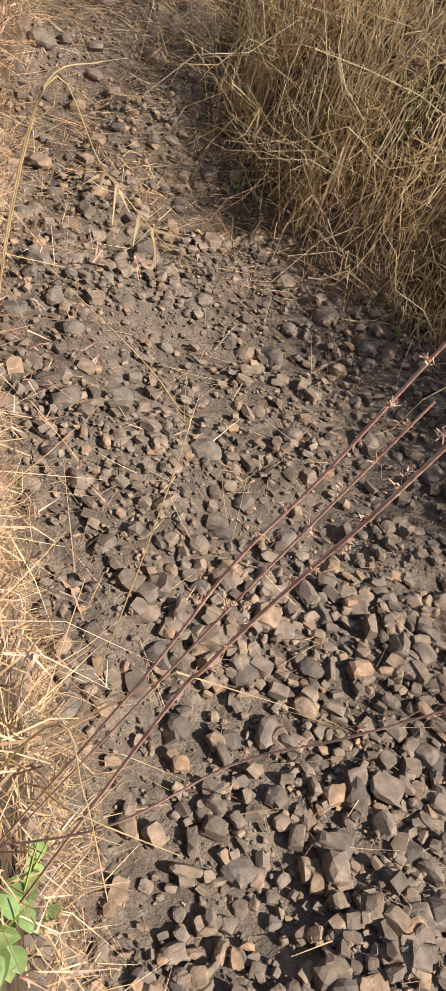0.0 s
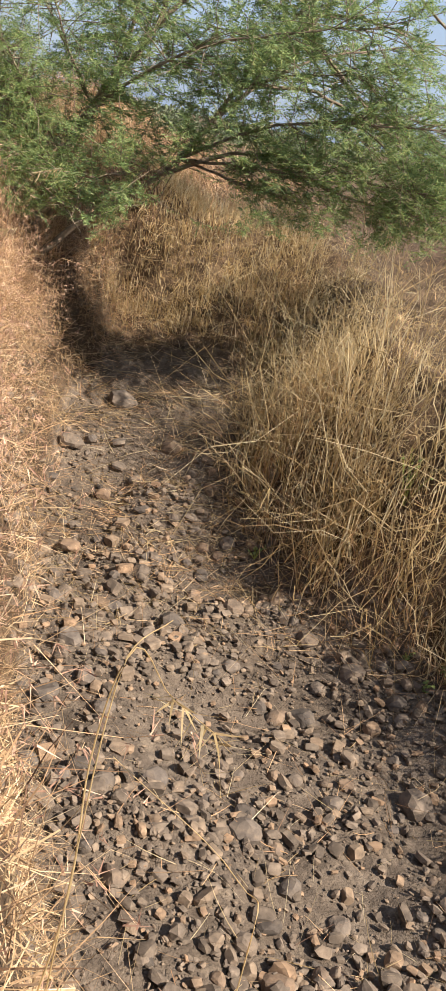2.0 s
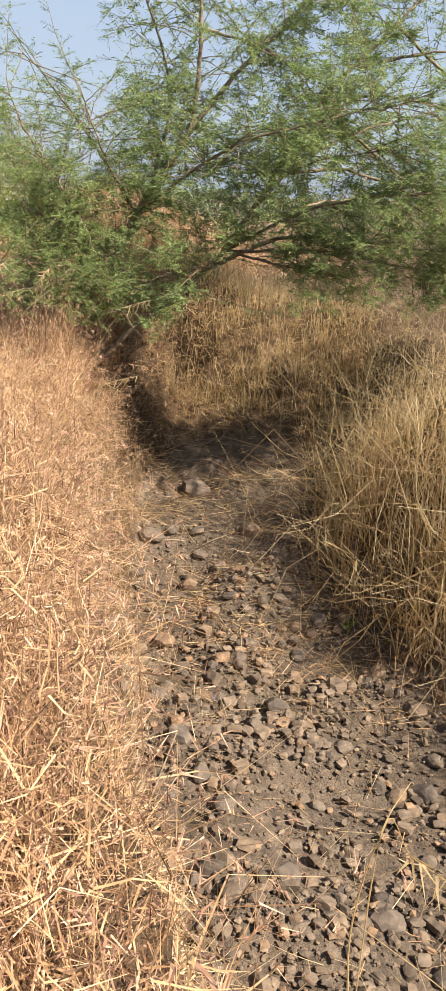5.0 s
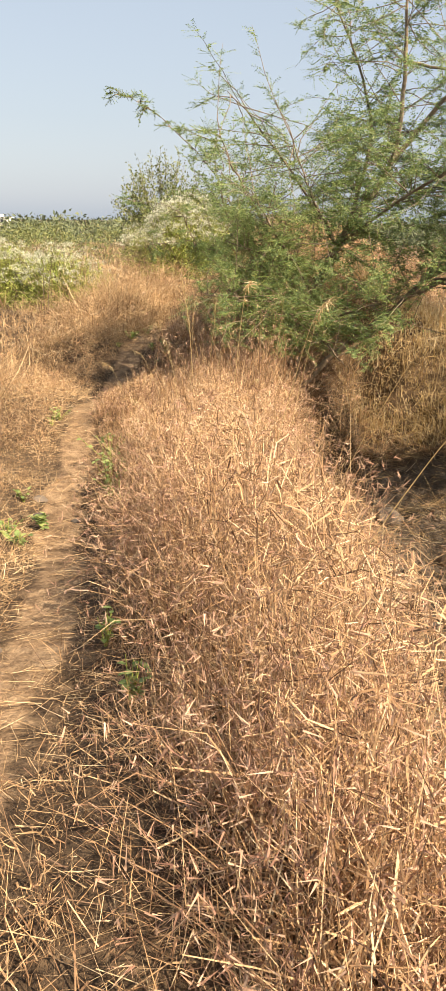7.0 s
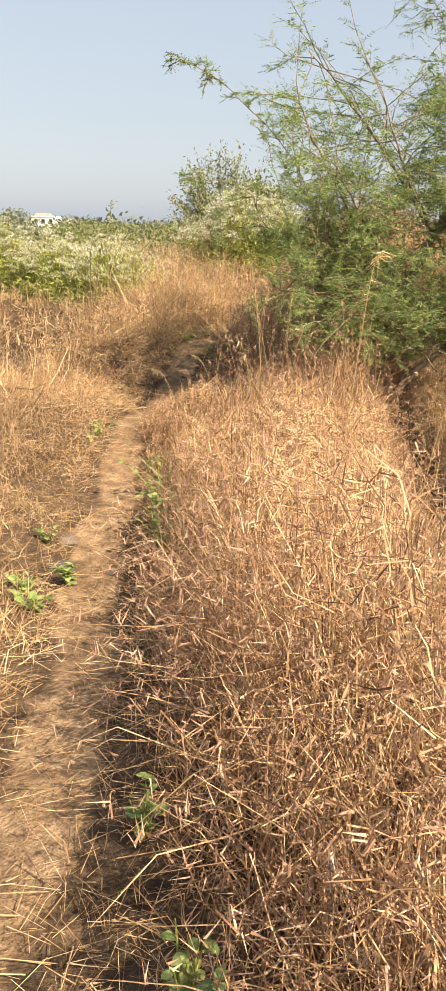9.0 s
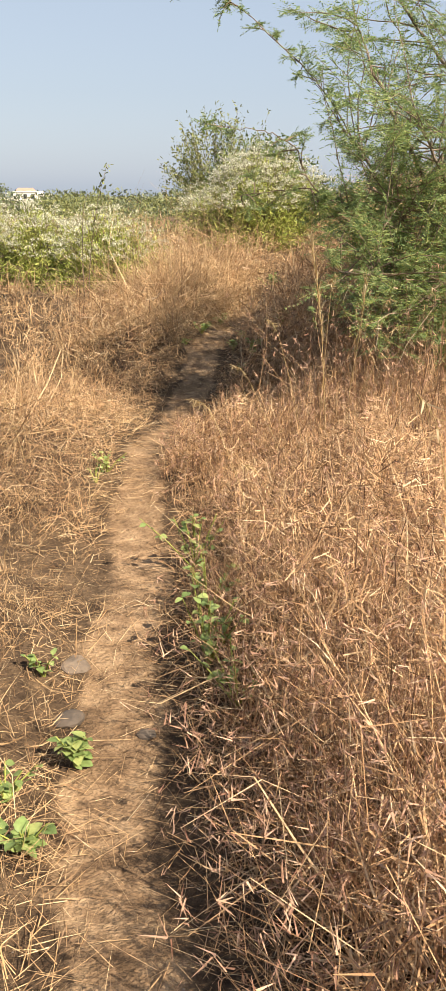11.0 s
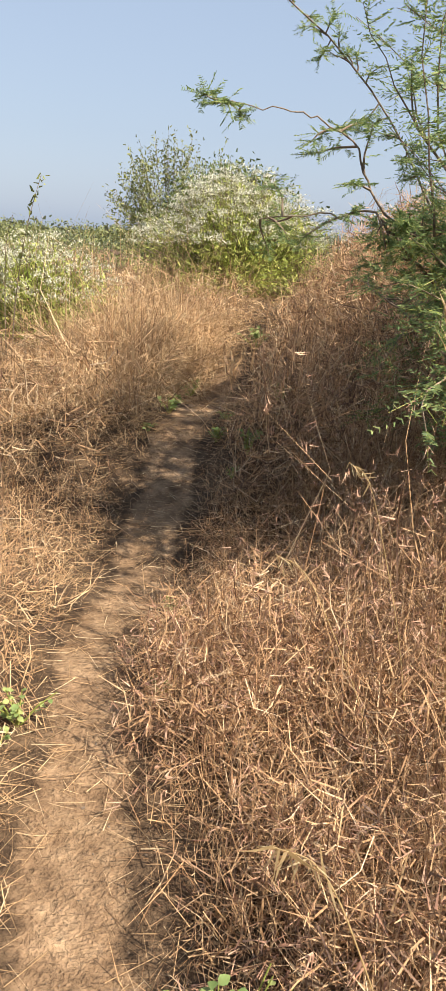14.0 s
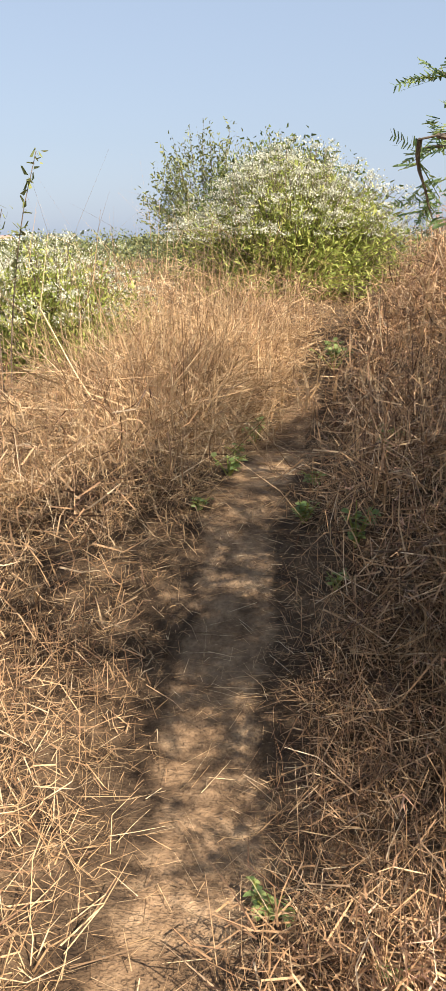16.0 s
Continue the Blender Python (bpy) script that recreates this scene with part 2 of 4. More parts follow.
def spline(pts, per=5):
    """A smooth run of places through the given ones."""
    pts = np.asarray(pts, float)
    ext = np.vstack([2 * pts[0] - pts[1], pts, 2 * pts[-1] - pts[-2]])
    out = []
    for i in range(len(pts) - 1):
        p0, p1, p2, p3 = ext[i:i + 4]
        for t in np.arange(per) / per:
            out.append(0.5 * (2 * p1 + (p2 - p0) * t + (2 * p0 - 5 * p1 + 4 * p2 - p3) * t * t + (3 * p1 - p0 - 3 * p2 + p3) * t ** 3))
    out.append(pts[-1])
    return np.array(out)


# ---------------------------------------------------------------- the lie of the land
def smooth(a, b, x):
    t = np.clip((x - a) / (b - a), 0, 1)
    return t * t * (3 - 2 * t)


WAVES = [(rng.uniform(0, 2 * np.pi), rng.uniform(0, 2 * np.pi), s) for s in (0.35, 0.6, 1.1, 1.9, 3.2, 5.5, 9.0, 14.0) for _ in range(3)]


def rough(x, y, low=0.0, high=99.0):
    z = np.zeros_like(x)
    for a, ph, f in WAVES:
        if low <= f <= high:
            z = z + np.sin((x * np.cos(a) + y * np.sin(a)) * f * 2 + ph + np.sin((x * np.sin(a) - y * np.cos(a)) * f * 1.3 + ph * 2)) / (f + 0.6)
    return z


def path_x(y):
    return np.interp(y, [-3, 0, 3.9, 4.8, 5.7, 7.0, 8.7, 9.6, 10.6, 11.8, 12.6, 13.4, 14.4, 17, 24, 40],
                     [-1.2, -1.5, -1.87, -2.04, -2.26, -2.52, -2.74, -2.80, -2.77, -2.73, -2.66, -2.57, -2.4, -1.6, 0.5, 4])


def bed_left(y):
    return np.interp(y, [-4, 0, 1.5, 3, 4.5, 8, 10, 11.4, 12.8, 14], [1.0, 0.85, 0.72, 0.38, -0.05, -0.18, -0.15, 0.25, 0.55, 1.2])


def bed_right(y):
    return np.interp(y, [-4, 3, 5.2, 6.3, 7.2, 8.7, 10.8, 14], [4.4, 4.2, 3.9, 3.3, 2.35, 1.8, 1.9, 2.6])


def land(x, y):
    """Height of the ground at arrays of x, y."""
    x, y = np.asarray(x, float), np.asarray(y, float)
    top = 0.24 * (1 - smooth(1.5, 5.5, y)) + 0.42 * smooth(10.6, 14, y) + 0.25 * smooth(14, 18, y)
    top = top + 0.85 * np.exp(-(((x + 0.5) / 1.25) ** 2 + ((y - 14.6) / 2.6) ** 2))
    top = top + 0.05 * rough(x, y, 0, 1.5)
    px = np.abs(x - path_x(y))
    top = top + 0.09 * smooth(0.15, 0.6, px) * (y < 18)
    top = top - 0.3 * smooth(0.6, 2.0, x - bed_right(y)) * (1 - smooth(10, 13, y)) * (y < 40)
    bed = -2.25 + 0.62 * smooth(7.2, 10.4, y) + 0.75 * smooth(9.8, 12.2, y)
    bed = bed + 0.05 * rough(x, y, 0, 4) + 0.012 * rough(x, y, 5, 20)
    xl, xr = bed_left(y), bed_right(y)
    inside = np.maximum(1 - smooth(-0.8, 0.0, x - xl), smooth(0.0, 1.5, x - xr))
    inside = np.maximum(inside, smooth(11.9, 13.6, y + 0.25 * (x - 1)))
    inside = np.clip(inside + 0.05 * rough(x, y, 1, 6) * (inside > 0.03) * (inside < 0.97), 0, 1)
    z = bed + (top - bed) * inside
    far = np.hypot(x + 2, y - 8)
    z = z - 4.5 * smooth(28, 160, far) + 0.02 * rough(x, y, 1, 9) * (far < 40)
    return z


def grid_axis(lo, hi, step, reach):
    core = np.arange(lo, hi + step / 2, step)
    out, d = [], step
    x = hi
    while x < reach:
        d *= 1.16
        x += d
        out.append(x)
    neg, d, x = [], step, lo
    while x > -reach:
        d *= 1.16
        x -= d
        neg.append(x)
    return np.concatenate([neg[::-1], core, out])


gx, gy = grid_axis(-4.0, 4.6, 0.085, 3000), grid_axis(-0.6, 14.0, 0.085, 3000)
GX, GY = np.meshgrid(gx, gy, indexing="ij")
GZ = land(GX, GY)
ii, jj = np.meshgrid(np.arange(len(gx) - 1), np.arange(len(gy) - 1), indexing="ij")
w = len(gy)
quads = np.stack([ii * w + jj, (ii + 1) * w + jj, (ii + 1) * w + jj + 1, ii * w + jj + 1], -1).reshape(-1, 4)
ground_mesh = quad_mesh("ground", np.stack([GX, GY, GZ], -1).reshape(-1, 3), quads, SOIL, True)
trod = (1 - smooth(0.05, 0.22, np.abs(GX - path_x(GY) + 0.03 * np.sin(GY * 5) + 0.03 * np.sin(GY * 2.3 + 1)))) * (1 - smooth(13.2, 14.2, GY))
silt = smooth(-0.25, 0.1, GX - bed_left(GY)) * (1 - smooth(0, 0.5, GX - bed_right(GY))) * (1 - smooth(10.5, 12.0, GY))
for key, val in (("trodden", trod), ("silt", silt)):
    ground_mesh.attributes.new(key, "FLOAT", "POINT").data.foreach_set("value", val.astype(np.float32).ravel())
ground = tagged(new("ground", ground_mesh), "dry earth with a trodden footpath beside a stony gully", "ground", kind="structure")


def on_land(x, y, lift=0.0):
    return np.stack([x, y, land(x, y) + lift], 1)


# ---------------------------------------------------------------- stones of the gully bed
def stone_mesh(name, seed, subdiv, mat):
    bm = bmesh.new()
    bmesh.ops.create_icosphere(bm, subdivisions=subdiv, radius=0.5)
    r = np.random.default_rng(seed)
    planes = r.normal(size=(9, 3))
    planes /= np.linalg.norm(planes, axis=1)[:, None]
    cut = r.uniform(0.30, 0.46, 9)
    for v in bm.verts:
        c = np.array(v.co)
        for n, d in zip(planes, cut):
            over = c @ n - d
            if over > 0:
                c = c - n * over * 0.9
        c += r.normal(0, 0.012, 3)
        v.co = Vector(c * np.array([1, r.uniform(0.98, 1.02), 1]))
    for f in bm.faces:
        f.smooth = False
    me = bpy.data.meshes.new(name)
    bm.to_mesh(me)
    bm.free()
    me.materials.append(mat)
    return me


STONES = [stone_mesh("stone", 100 + k, 2, STONE) for k in range(14)]


def stone(x, y, size, k, turn, squash=0.65, sink=0.25, label="grey-brown angular basalt stone lying in the dry gully bed", group="stones in the gully bed"):
    z = float(land(np.array([x]), np.array([y]))[0])
    sx, sy, sz = size * 1.0, size * (0.7 + 0.3 * ((k * 37) % 10) / 10), size * squash
    ob = new("stone", STONES[k % len(STONES)])
    ob.matrix_world = Matrix.LocRotScale((x, y, z + sz * (0.42 - sink)), Euler((0.25 * math.sin(k), 0.25 * math.cos(k * 2), turn)), (sx, sy, sz))
    return tagged(ob, label, "stone", group)


placed = []


def place_stone(x, y, size, *args, **kw):
    placed.append((x, y, size / 2))
    return stone(x, y, size, *args, **kw)


# stones that stand out
for k, (x, y, s, sq) in enumerate([(1.02, 6.79, 0.27, 0.7), (0.50, 10.28, 0.45, 0.5), (-0.06, 9.27, 0.34, 0.6), (0.17, 6.20, 0.26, 0.6),
                                   (0.47, 5.52, 0.19, 0.8), (1.30, 3.66, 0.15, 0.8), (1.28, 3.35, 0.13, 0.8), (1.42, 1.80, 0.20, 0.5),
                                   (1.88, 1.74, 0.15, 0.8), (1.45, 3.43, 0.2, 0.9), (1.63, 2.51, 0.24, 0.6), (0.5, 7.0, 0.2, 0.6), (-0.02, 4.9, 0.22, 0.7),
                                   (0.95, 3.1, 0.2, 0.4), (3.3, 4.4, 0.34, 0.7), (2.7, 4.9, 0.3, 0.7), (0.55, 4.0, 0.22, 0.5), (2.05, 2.2, 0.2, 0.7)]):
    place_stone(x, y, s, k, k * 1.7, sq)

for k, (x, y, s) in enumerate([(-2.06, 3.6, 0.16), (-2.51, 6.01, 0.14), (-2.57, 6.34, 0.15), (-2.22, 5.96, 0.09)]):
    stone(x, y, s, 40 + k, k * 2.1, 0.4, 0.32, "grey half-buried stone at the edge of the footpath", "stones by the footpath")

count = 0
while count < 275:
    y = rng.uniform(1.0, 9.5)
    x = rng.uniform(float(bed_left(y)) - 0.05, float(bed_right(y)) + 0.15)
    s = 0.09 + 0.16 * rng.random() ** 2.2
    if all((x - a) ** 2 + (y - b) ** 2 > (0.75 * (s / 2 + c)) ** 2 for a, b, c in placed):
        place_stone(x, y, s, int(rng.integers(0, 999)), rng.uniform(0, 6.28), rng.uniform(0.5, 0.9))
        count += 1


def pebble_cloud(n, lo, hi, xf, yf, sink=0.3, lift=0.0, patchy=0.45, cuts=1):
    """Many small angular stones as one mesh; each is a jittered block with cut corners."""
    bm = bmesh.new()
    bmesh.ops.create_icosphere(bm, subdivisions=cuts, radius=0.5)
    bv = np.array([v.co for v in bm.verts])
    bf = np.array([[v.index for v in f.verts] for f in bm.faces])
    bm.free()
    y = yf(3 * n)
    x = xf(y)
    keep = rng.random(3 * n) < np.clip(0.55 + patchy * rough(x, y, 1, 4), 0.12, 1)
    x, y = x[keep][:n], y[keep][:n]
    n = len(x)
    s = lo + (hi - lo) * rng.random(n) ** 2.8
    v = np.repeat(bv[None], n, 0) * (1 + rng.normal(0, 0.2 if cuts == 1 else 0.075, (n, len(bv), 1)))
    v = np.clip(v, -rng.uniform(0.2, 0.46, (n, 1, 3)), rng.uniform(0.2, 0.46, (n, 1, 3)))
    v = v * (s[:, None, None] * np.stack([np.ones(n), rng.uniform(0.5, 1, n), rng.uniform(0.35, 0.75, n)], 1)[:, None])
    a = rng.uniform(0, 6.28, n)
    c, sn = np.cos(a)[:, None], np.sin(a)[:, None]
    t = rng.normal(0, 0.5, n)[:, None]
    vx, vy, vz = v[..., 0], v[..., 1], v[..., 2]
    vy, vz = vy * np.cos(t) - vz * np.sin(t), vy * np.sin(t) + vz * np.cos(t)
    v = np.stack([vx * c - vy * sn + x[:, None], vx * sn + vy * c + y[:, None], vz + (land(x, y) + s * (0.3 - sink) + lift * rng.random(n))[:, None]], -1)
    f = (np.arange(n) * len(bv))[:, None, None] + bf[None]
    return v.reshape(-1, 3), f.reshape(-1, 3)


def in_bed(y):
    u = rng.random(len(y))
    lo, hi = bed_left(y) - 0.45, bed_right(y) + 0.3
    return lo + (hi - lo) * u


gv, gf = pebble_cloud(11500, 0.02, 0.065, in_bed, lambda n: 0.7 + 10.3 * rng.random(n) ** 1.4, 0.12, 0.01, 0.25)
tagged(new("gravel", quad_mesh("gravel", gv, gf, GRAVEL)), "loose grey-brown angular gravel covering the gully bed", "gravel", kind="stuff")
gv, gf = pebble_cloud(1500, 0.07, 0.21, in_bed, lambda n: 0.8 + 8.0 * rng.random(n) ** 1.8, 0.16, 0.02, 0.45, 2)
tagged(new("cobbles", quad_mesh("cobbles", gv, gf, GRAVEL)), "fist-sized angular stones strewn over the gully bed", "stones", kind="stuff")
gv, gf = pebble_cloud(5200, 0.035, 0.14, in_bed, lambda n: 0.8 + 8.0 * rng.random(n) ** 1.6, 0.08, 0.02, 0.3)
tagged(new("cobbles", quad_mesh("cobbles", gv, gf, GRAVEL)), "angular broken stones packed over the gully bed", "stones", kind="stuff")
gv, gf = pebble_cloud(330, 0.09, 0.21, lambda y: rng.uniform(1.1, 2.9, len(y)), lambda n: rng.uniform(0.9, 3.6, n), 0.1, 0.02, 0.2, 2)
tagged(new("cobbles", quad_mesh("cobbles", gv, gf, GRAVEL)), "larger grey angular stones lying loose on the gully bed", "stones", kind="stuff")
gv, gf = pebble_cloud(2600, 0.025, 0.13, in_bed, lambda n: rng.uniform(-3.5, 0.9, n), 0.1)
tagged(new("gravel", quad_mesh("gravel", gv, gf, GRAVEL)), "loose grey-brown gravel in the gully behind the start", "gravel", kind="stuff")
gv, gf = pebble_cloud(600, 0.005, 0.018, lambda y: path_x(y) + rng.normal(0, 0.35, len(y)), lambda n: rng.uniform(0.5, 14, n))
tagged(new("path_grit", quad_mesh("path_grit", gv, gf, GRAVEL)), "small grit scattered on the trodden earth path", "grit", kind="stuff")


# ---------------------------------------------------------------- dry grass
def clumps(n, x0, x1, y0, y1, keep, each=12, spread=0.05):
    """Clumped random places inside a rectangle that keep(x, y) (a chance of 0 to 1) lets stand: x, y, the clump's centre and three chances of the clump."""
    out, have = [], 0
    while have < n:
        m = 4 * n // each + 1
        c = np.stack([rng.uniform(x0, x1, m), rng.uniform(y0, y1, m), rng.random(m), rng.random(m), rng.random(m)], 1)
        c = np.repeat(c, each, 0)
        x, y = c[:, 0] + rng.normal(0, spread, len(c)), c[:, 1] + rng.normal(0, spread, len(c))
        ok = rng.random(len(c)) < keep(x, y)
        out.append(np.column_stack([x, y, c])[ok])
        have += ok.sum()
    rows = np.concatenate(out)
    return rows[rng.permutation(len(rows))[:n]].T


def scatter(n, x0, x1, y0, y1, keep):
    return clumps(n, x0, x1, y0, y1, keep)[:2]


def off_line(x, y):
    """Distance from the line that is walked."""
    lx = np.interp(y, [0.2, 0.5, 0.9, 1.7, 2.3, 4.1, 5.0, 6.0, 7.0, 7.9], [-0.3, -0.85, -0.97, -1.09, -1.22, -1.84, -2.0, -2.24, -2.4, -2.5])
    return np.where((y < 0.1) | (y > 8.2), 9.0, np.abs(x - lx))


def clear_of_walker(x, y, r=0.17):
    return off_line(x, y) > r


def grass(name, label, n, area, keep, height, mat, width=(0.003, 0.006), tilt=0.25, bend=0.9, lean=None, segs=4, heads=0.0, head_mat=None, flatten=0.0, tangle=0.4, each=16, spread=0.05):
    """A stand of dry grass in tufts: each tuft leans its own way, has its own height, and opens outwards."""
    x, y, cx, cy, c1, c2, c3 = clumps(n, *area, keep, each, spread)
    base = on_land(x, y, -0.01)
    hgt = height(x, y) * rng.uniform(0.35, 1.1, n) * (1 + 0.2 * rough(x, y, 1, 4)) * (0.6 + 0.75 * c1)
    hgt = np.minimum(np.minimum(hgt, 1.15 * height(x, y)), 0.42 + 0.7 * off_line(x, y))     # trodden low along the line walked
    loose = rng.random(n) < tangle                     # blades that have toppled
    out = np.stack([x - cx, y - cy], 1) / spread
    own = 2 * np.pi * c2 if lean is None else lean + 1.6 * (c2 - 0.5)
    pull = 1.5 * c3
    way = out * 0.8 + pull[:, None] * np.stack([np.cos(own), np.sin(own)], 1) + rng.normal(0, 0.45, (n, 2))
    az = np.arctan2(way[:, 1], way[:, 0])
    az = np.where(rng.random(n) < 0.2, rng.uniform(0, 2 * np.pi, n), az)
    ti = np.abs(rng.normal(0, tilt, n)) + flatten * rng.uniform(0.3, 1.3, n) + loose * rng.uniform(0.2, 1.25, n) + 0.55 * tangle * c3 ** 2
    be = rng.normal(0.35, bend, n) * (1 - 0.6 * flatten)
    curl = rng.normal(0, 1.9, n)
    wd = rng.uniform(*width, n) * np.where(rng.random(n) < 0.08, 1.5, 1.0)
    root = tagged(new(name, quad_mesh(name, *ribbons(base, hgt, ti, be, az, wd, segs, curl=curl), mat)), label, "dry grass", kind="stuff")
    if heads:
        pick = (rng.random(n) < heads) & (hgt > 0.25)
        m = int(pick.sum())
        sets = []
        for lev in (0.66, 0.85, 1.0):                  # fans of pointed spikelets
            p = blade_points(base[pick], hgt[pick], ti[pick], be[pick], az[pick], np.full(m, lev), segs, curl=curl[pick])
            fan = rng.uniform(0, 6.28, m)
            drop = rng.uniform(0.7, 2.6, m)
            for _ in range(4):
                sets.append(ribbons(p + rng.normal(0, 0.004, (m, 3)), rng.uniform(0.025, 0.055, m), drop + rng.normal(0, 0.5, m), rng.normal(0, 0.3, m),
                                    fan + rng.normal(0, 0.75, m), rng.uniform(0.003, 0.006, m), 1, 1.0, 0.08))
        tagged(new(name + "_heads", quad_mesh("heads", *joined(sets), head_mat or SEED)), "brown drooping seed heads of dry wild grass", "seed heads", kind="stuff")
    return root


def belt(x, y):
    """The strip of tall grass between footpath and gully."""
    e = smooth(5.0, 6.0, y)
    a = smooth(0.18 - 0.10 * e, 0.42 - 0.20 * e, x - path_x(y))
    b = 1 - smooth(-0.8, -0.4, x - bed_left(y) + 0.3 * (1 - smooth(3.0, 4.5, y)))
    return a * b


def belt_height(x, y):
    h = np.interp(y, [-1, 1.0, 3.0, 4.6, 5.6, 6.6, 8.0, 9.0], [0.8, 1.0, 1.12, 1.05, 0.9, 0.75, 0.5, 0.45])
    e = smooth(5.0, 6.0, y)
    h = h + 0.42 * smooth(0.75, 1.25, x - path_x(y)) * smooth(4.2, 5.4, y) * (1 - smooth(7.6, 8.6, y))
    return h * (0.2 + 0.3 * e + (0.8 - 0.3 * e) * smooth(0.2 - 0.1 * e, 0.95 - 0.3 * e, x - path_x(y))) * (1 - 0.35 * smooth(-1.3, -0.8, x - bed_left(y))) * (0.34 + 0.66 * smooth(0.15, 0.65, off_line(x, y)))


grass("tall_dry_grass", "tall tangled golden-brown dry grass between footpath and gully", 17000, (-3, 0.4, 0.7, 9.2),
      lambda x, y: belt(x, y) * clear_of_walker(x, y) * (0.6 + 0.4 * (y < 6)), belt_height, RUSSET, (0.003, 0.007), 0.35, 1.5, heads=0.6, tangle=0.7, segs=4, each=26, spread=0.055)
grass("tall_pale_grass", "tall pale straw stalks standing over the dry grass", 4500, (-3, 0.4, 0.7, 8.0),
      lambda x, y: belt(x, y) * clear_of_walker(x, y), lambda x, y: belt_height(x, y) * 1.1, STRAW, (0.003, 0.0065), 0.45, 1.2, tangle=0.7, each=9)
grass("verge_grass", "low matted dry grass beside the footpath", 23000, (-6.5, -1.2, 1.5, 13.5),
      lambda x, y: smooth(0.14, 0.5, path_x(y) - x) * (0.12 + 0.88 * (x > -4.4)),
      lambda x, y: 0.22 + 0.58 * smooth(0.35, 1.4, path_x(y) - x) * (1 - 0.7 * smooth(8.0, 10.2, y)) - 0.12 * smooth(10.5, 12, y), STRAW, (0.0022, 0.005), 0.45, 1.6, flatten=0.5, segs=3, tangle=0.75, each=24, spread=0.06)
grass("path_side_grass", "short brown dry grass beside the footpath", 18000, (-2.9, 0.6, 5.2, 15.5),
      lambda x, y: smooth(0.14, 0.35, x - path_x(y)) * (1 - smooth(-0.6, -0.2, x - bed_left(y)) * (y < 11)),
      lambda x, y: 0.19 + 0.34 * smooth(0.5, 1.3, x - path_x(y)), RUSSET, (0.002, 0.0048), 0.6, 1.3, flatten=0.35, segs=3, heads=0.16, tangle=0.75, each=26, spread=0.06)
for nm, side, mt, lb in (("matted_grass", 1, RUSSET, "flattened brown dry grass matted along the footpath"), ("matted_straw", -1, STRAW, "flattened pale dry grass matted along the footpath")):
    grass(nm, lb, 23000, (-4.6, -0.6, 1.2, 13.8), lambda x, y: smooth(0.11, 0.25, (x - path_x(y)) * side + 0.05 * rough(x, y, 1.5, 6)) * (1 - smooth(0.9, 1.9, (x - path_x(y)) * side)),
          lambda x, y: 0.24 + 0 * x, mt, (0.0018, 0.0045), 0.3, 1.0, segs=2, flatten=1.0, tangle=0.5, each=20)
grass("dry_stalks", "dark tangle of dry stalks under the thorn tree", 6000, (-2.3, -0.2, 8.3, 11.2),
      lambda x, y: smooth(0.65, 1.05, x - path_x(y)) * (1 - smooth(-0.7, -0.4, x - bed_left(y))), lambda x, y: 0.75 + 0 * x, RUSSET, (0.003, 0.008), 0.4, 1.4, heads=0.35, tangle=0.7, each=18, spread=0.06, flatten=0.3)
grass("tall_seed_grass", "clump of tall dry grass with heavy drooping brown heads", 700, (-1.95, -0.9, 8.2, 9.3),
      lambda x, y: smooth(0.75, 1.0, x - path_x(y)), lambda x, y: 1.25 + 0 * x, RUSSET, (0.004, 0.008), 0.2, 1.3, heads=0.9, tangle=0.25, each=7, spread=0.05)
# the far gully side
# runs on to y -3, out of view, to cast shade on the bed
grass("gully_grass", "tall arching straw-coloured grass on the gully bank", 5800, (1.4, 6.0, -3.0, 13),
      lambda x, y: smooth(-0.15, 0.3, x - bed_right(y)) * (1 - 0.88 * smooth(0.55, 1.3, x - bed_right(y))) * (0.45 + 0.55 * smooth(2.5, 4.5, y)),
      lambda x, y: (2.1 + 0.3 * rough(x, y, 0.5, 1.2)) * (0.64 + 0.36 * smooth(5.8, 7.0, y)) * (1 - 0.6 * smooth(0.6, 1.5, x - bed_right(y))) * (1 - 0.8 * smooth(8.9, 10.2, y)), PALE, (0.005, 0.011), 0.4, 1.7, segs=5, tangle=0.6, each=34, spread=0.08)
grass("gully_grass_fringe", "brown drooping grass hanging over the gully edge", 3600, (1.4, 5.4, 0.5, 12.5),
      lambda x, y: smooth(-0.3, 0.05, x - bed_right(y)) * (1 - smooth(0.5, 0.9, x - bed_right(y))),
      lambda x, y: 0.95 - 0.6 * smooth(9.2, 10.3, y), RUSSET, (0.004, 0.007), 0.6, 2.0, lean=-2.4, segs=4, each=30, spread=0.07)
grass("arching_grass", "coarse pale grass arching out over the gully", 1700, (1.4, 5.5, 1.0, 12.5),
      lambda x, y: smooth(-0.2, 0.15, x - bed_right(y)) * (1 - smooth(0.6, 1.2, x - bed_right(y))), lambda x, y: 1.8 - 1.35 * smooth(9, 10.2, y), PALE, (0.008, 0.016), 0.3, 1.9, lean=-2.6, segs=7, tangle=0.25, each=14, spread=0.09)
grass("bank_grass", "short sunlit golden grass on the gully bank", 12000, (-1.6, 2.2, 0.8, 11.5),
      lambda x, y: smooth(-0.9, -0.55, x - bed_left(y)) * (1 - smooth(-0.15, 0.12, x - bed_left(y))) * clear_of_walker(x, y, 0.35) * (0.45 + 0.55 * (y < 3.6)),
      lambda x, y: 0.36 + 0 * x, STRAW, (0.003, 0.006), 0.5, 1.2, segs=3, flatten=0.3, tangle=0.7, each=20)
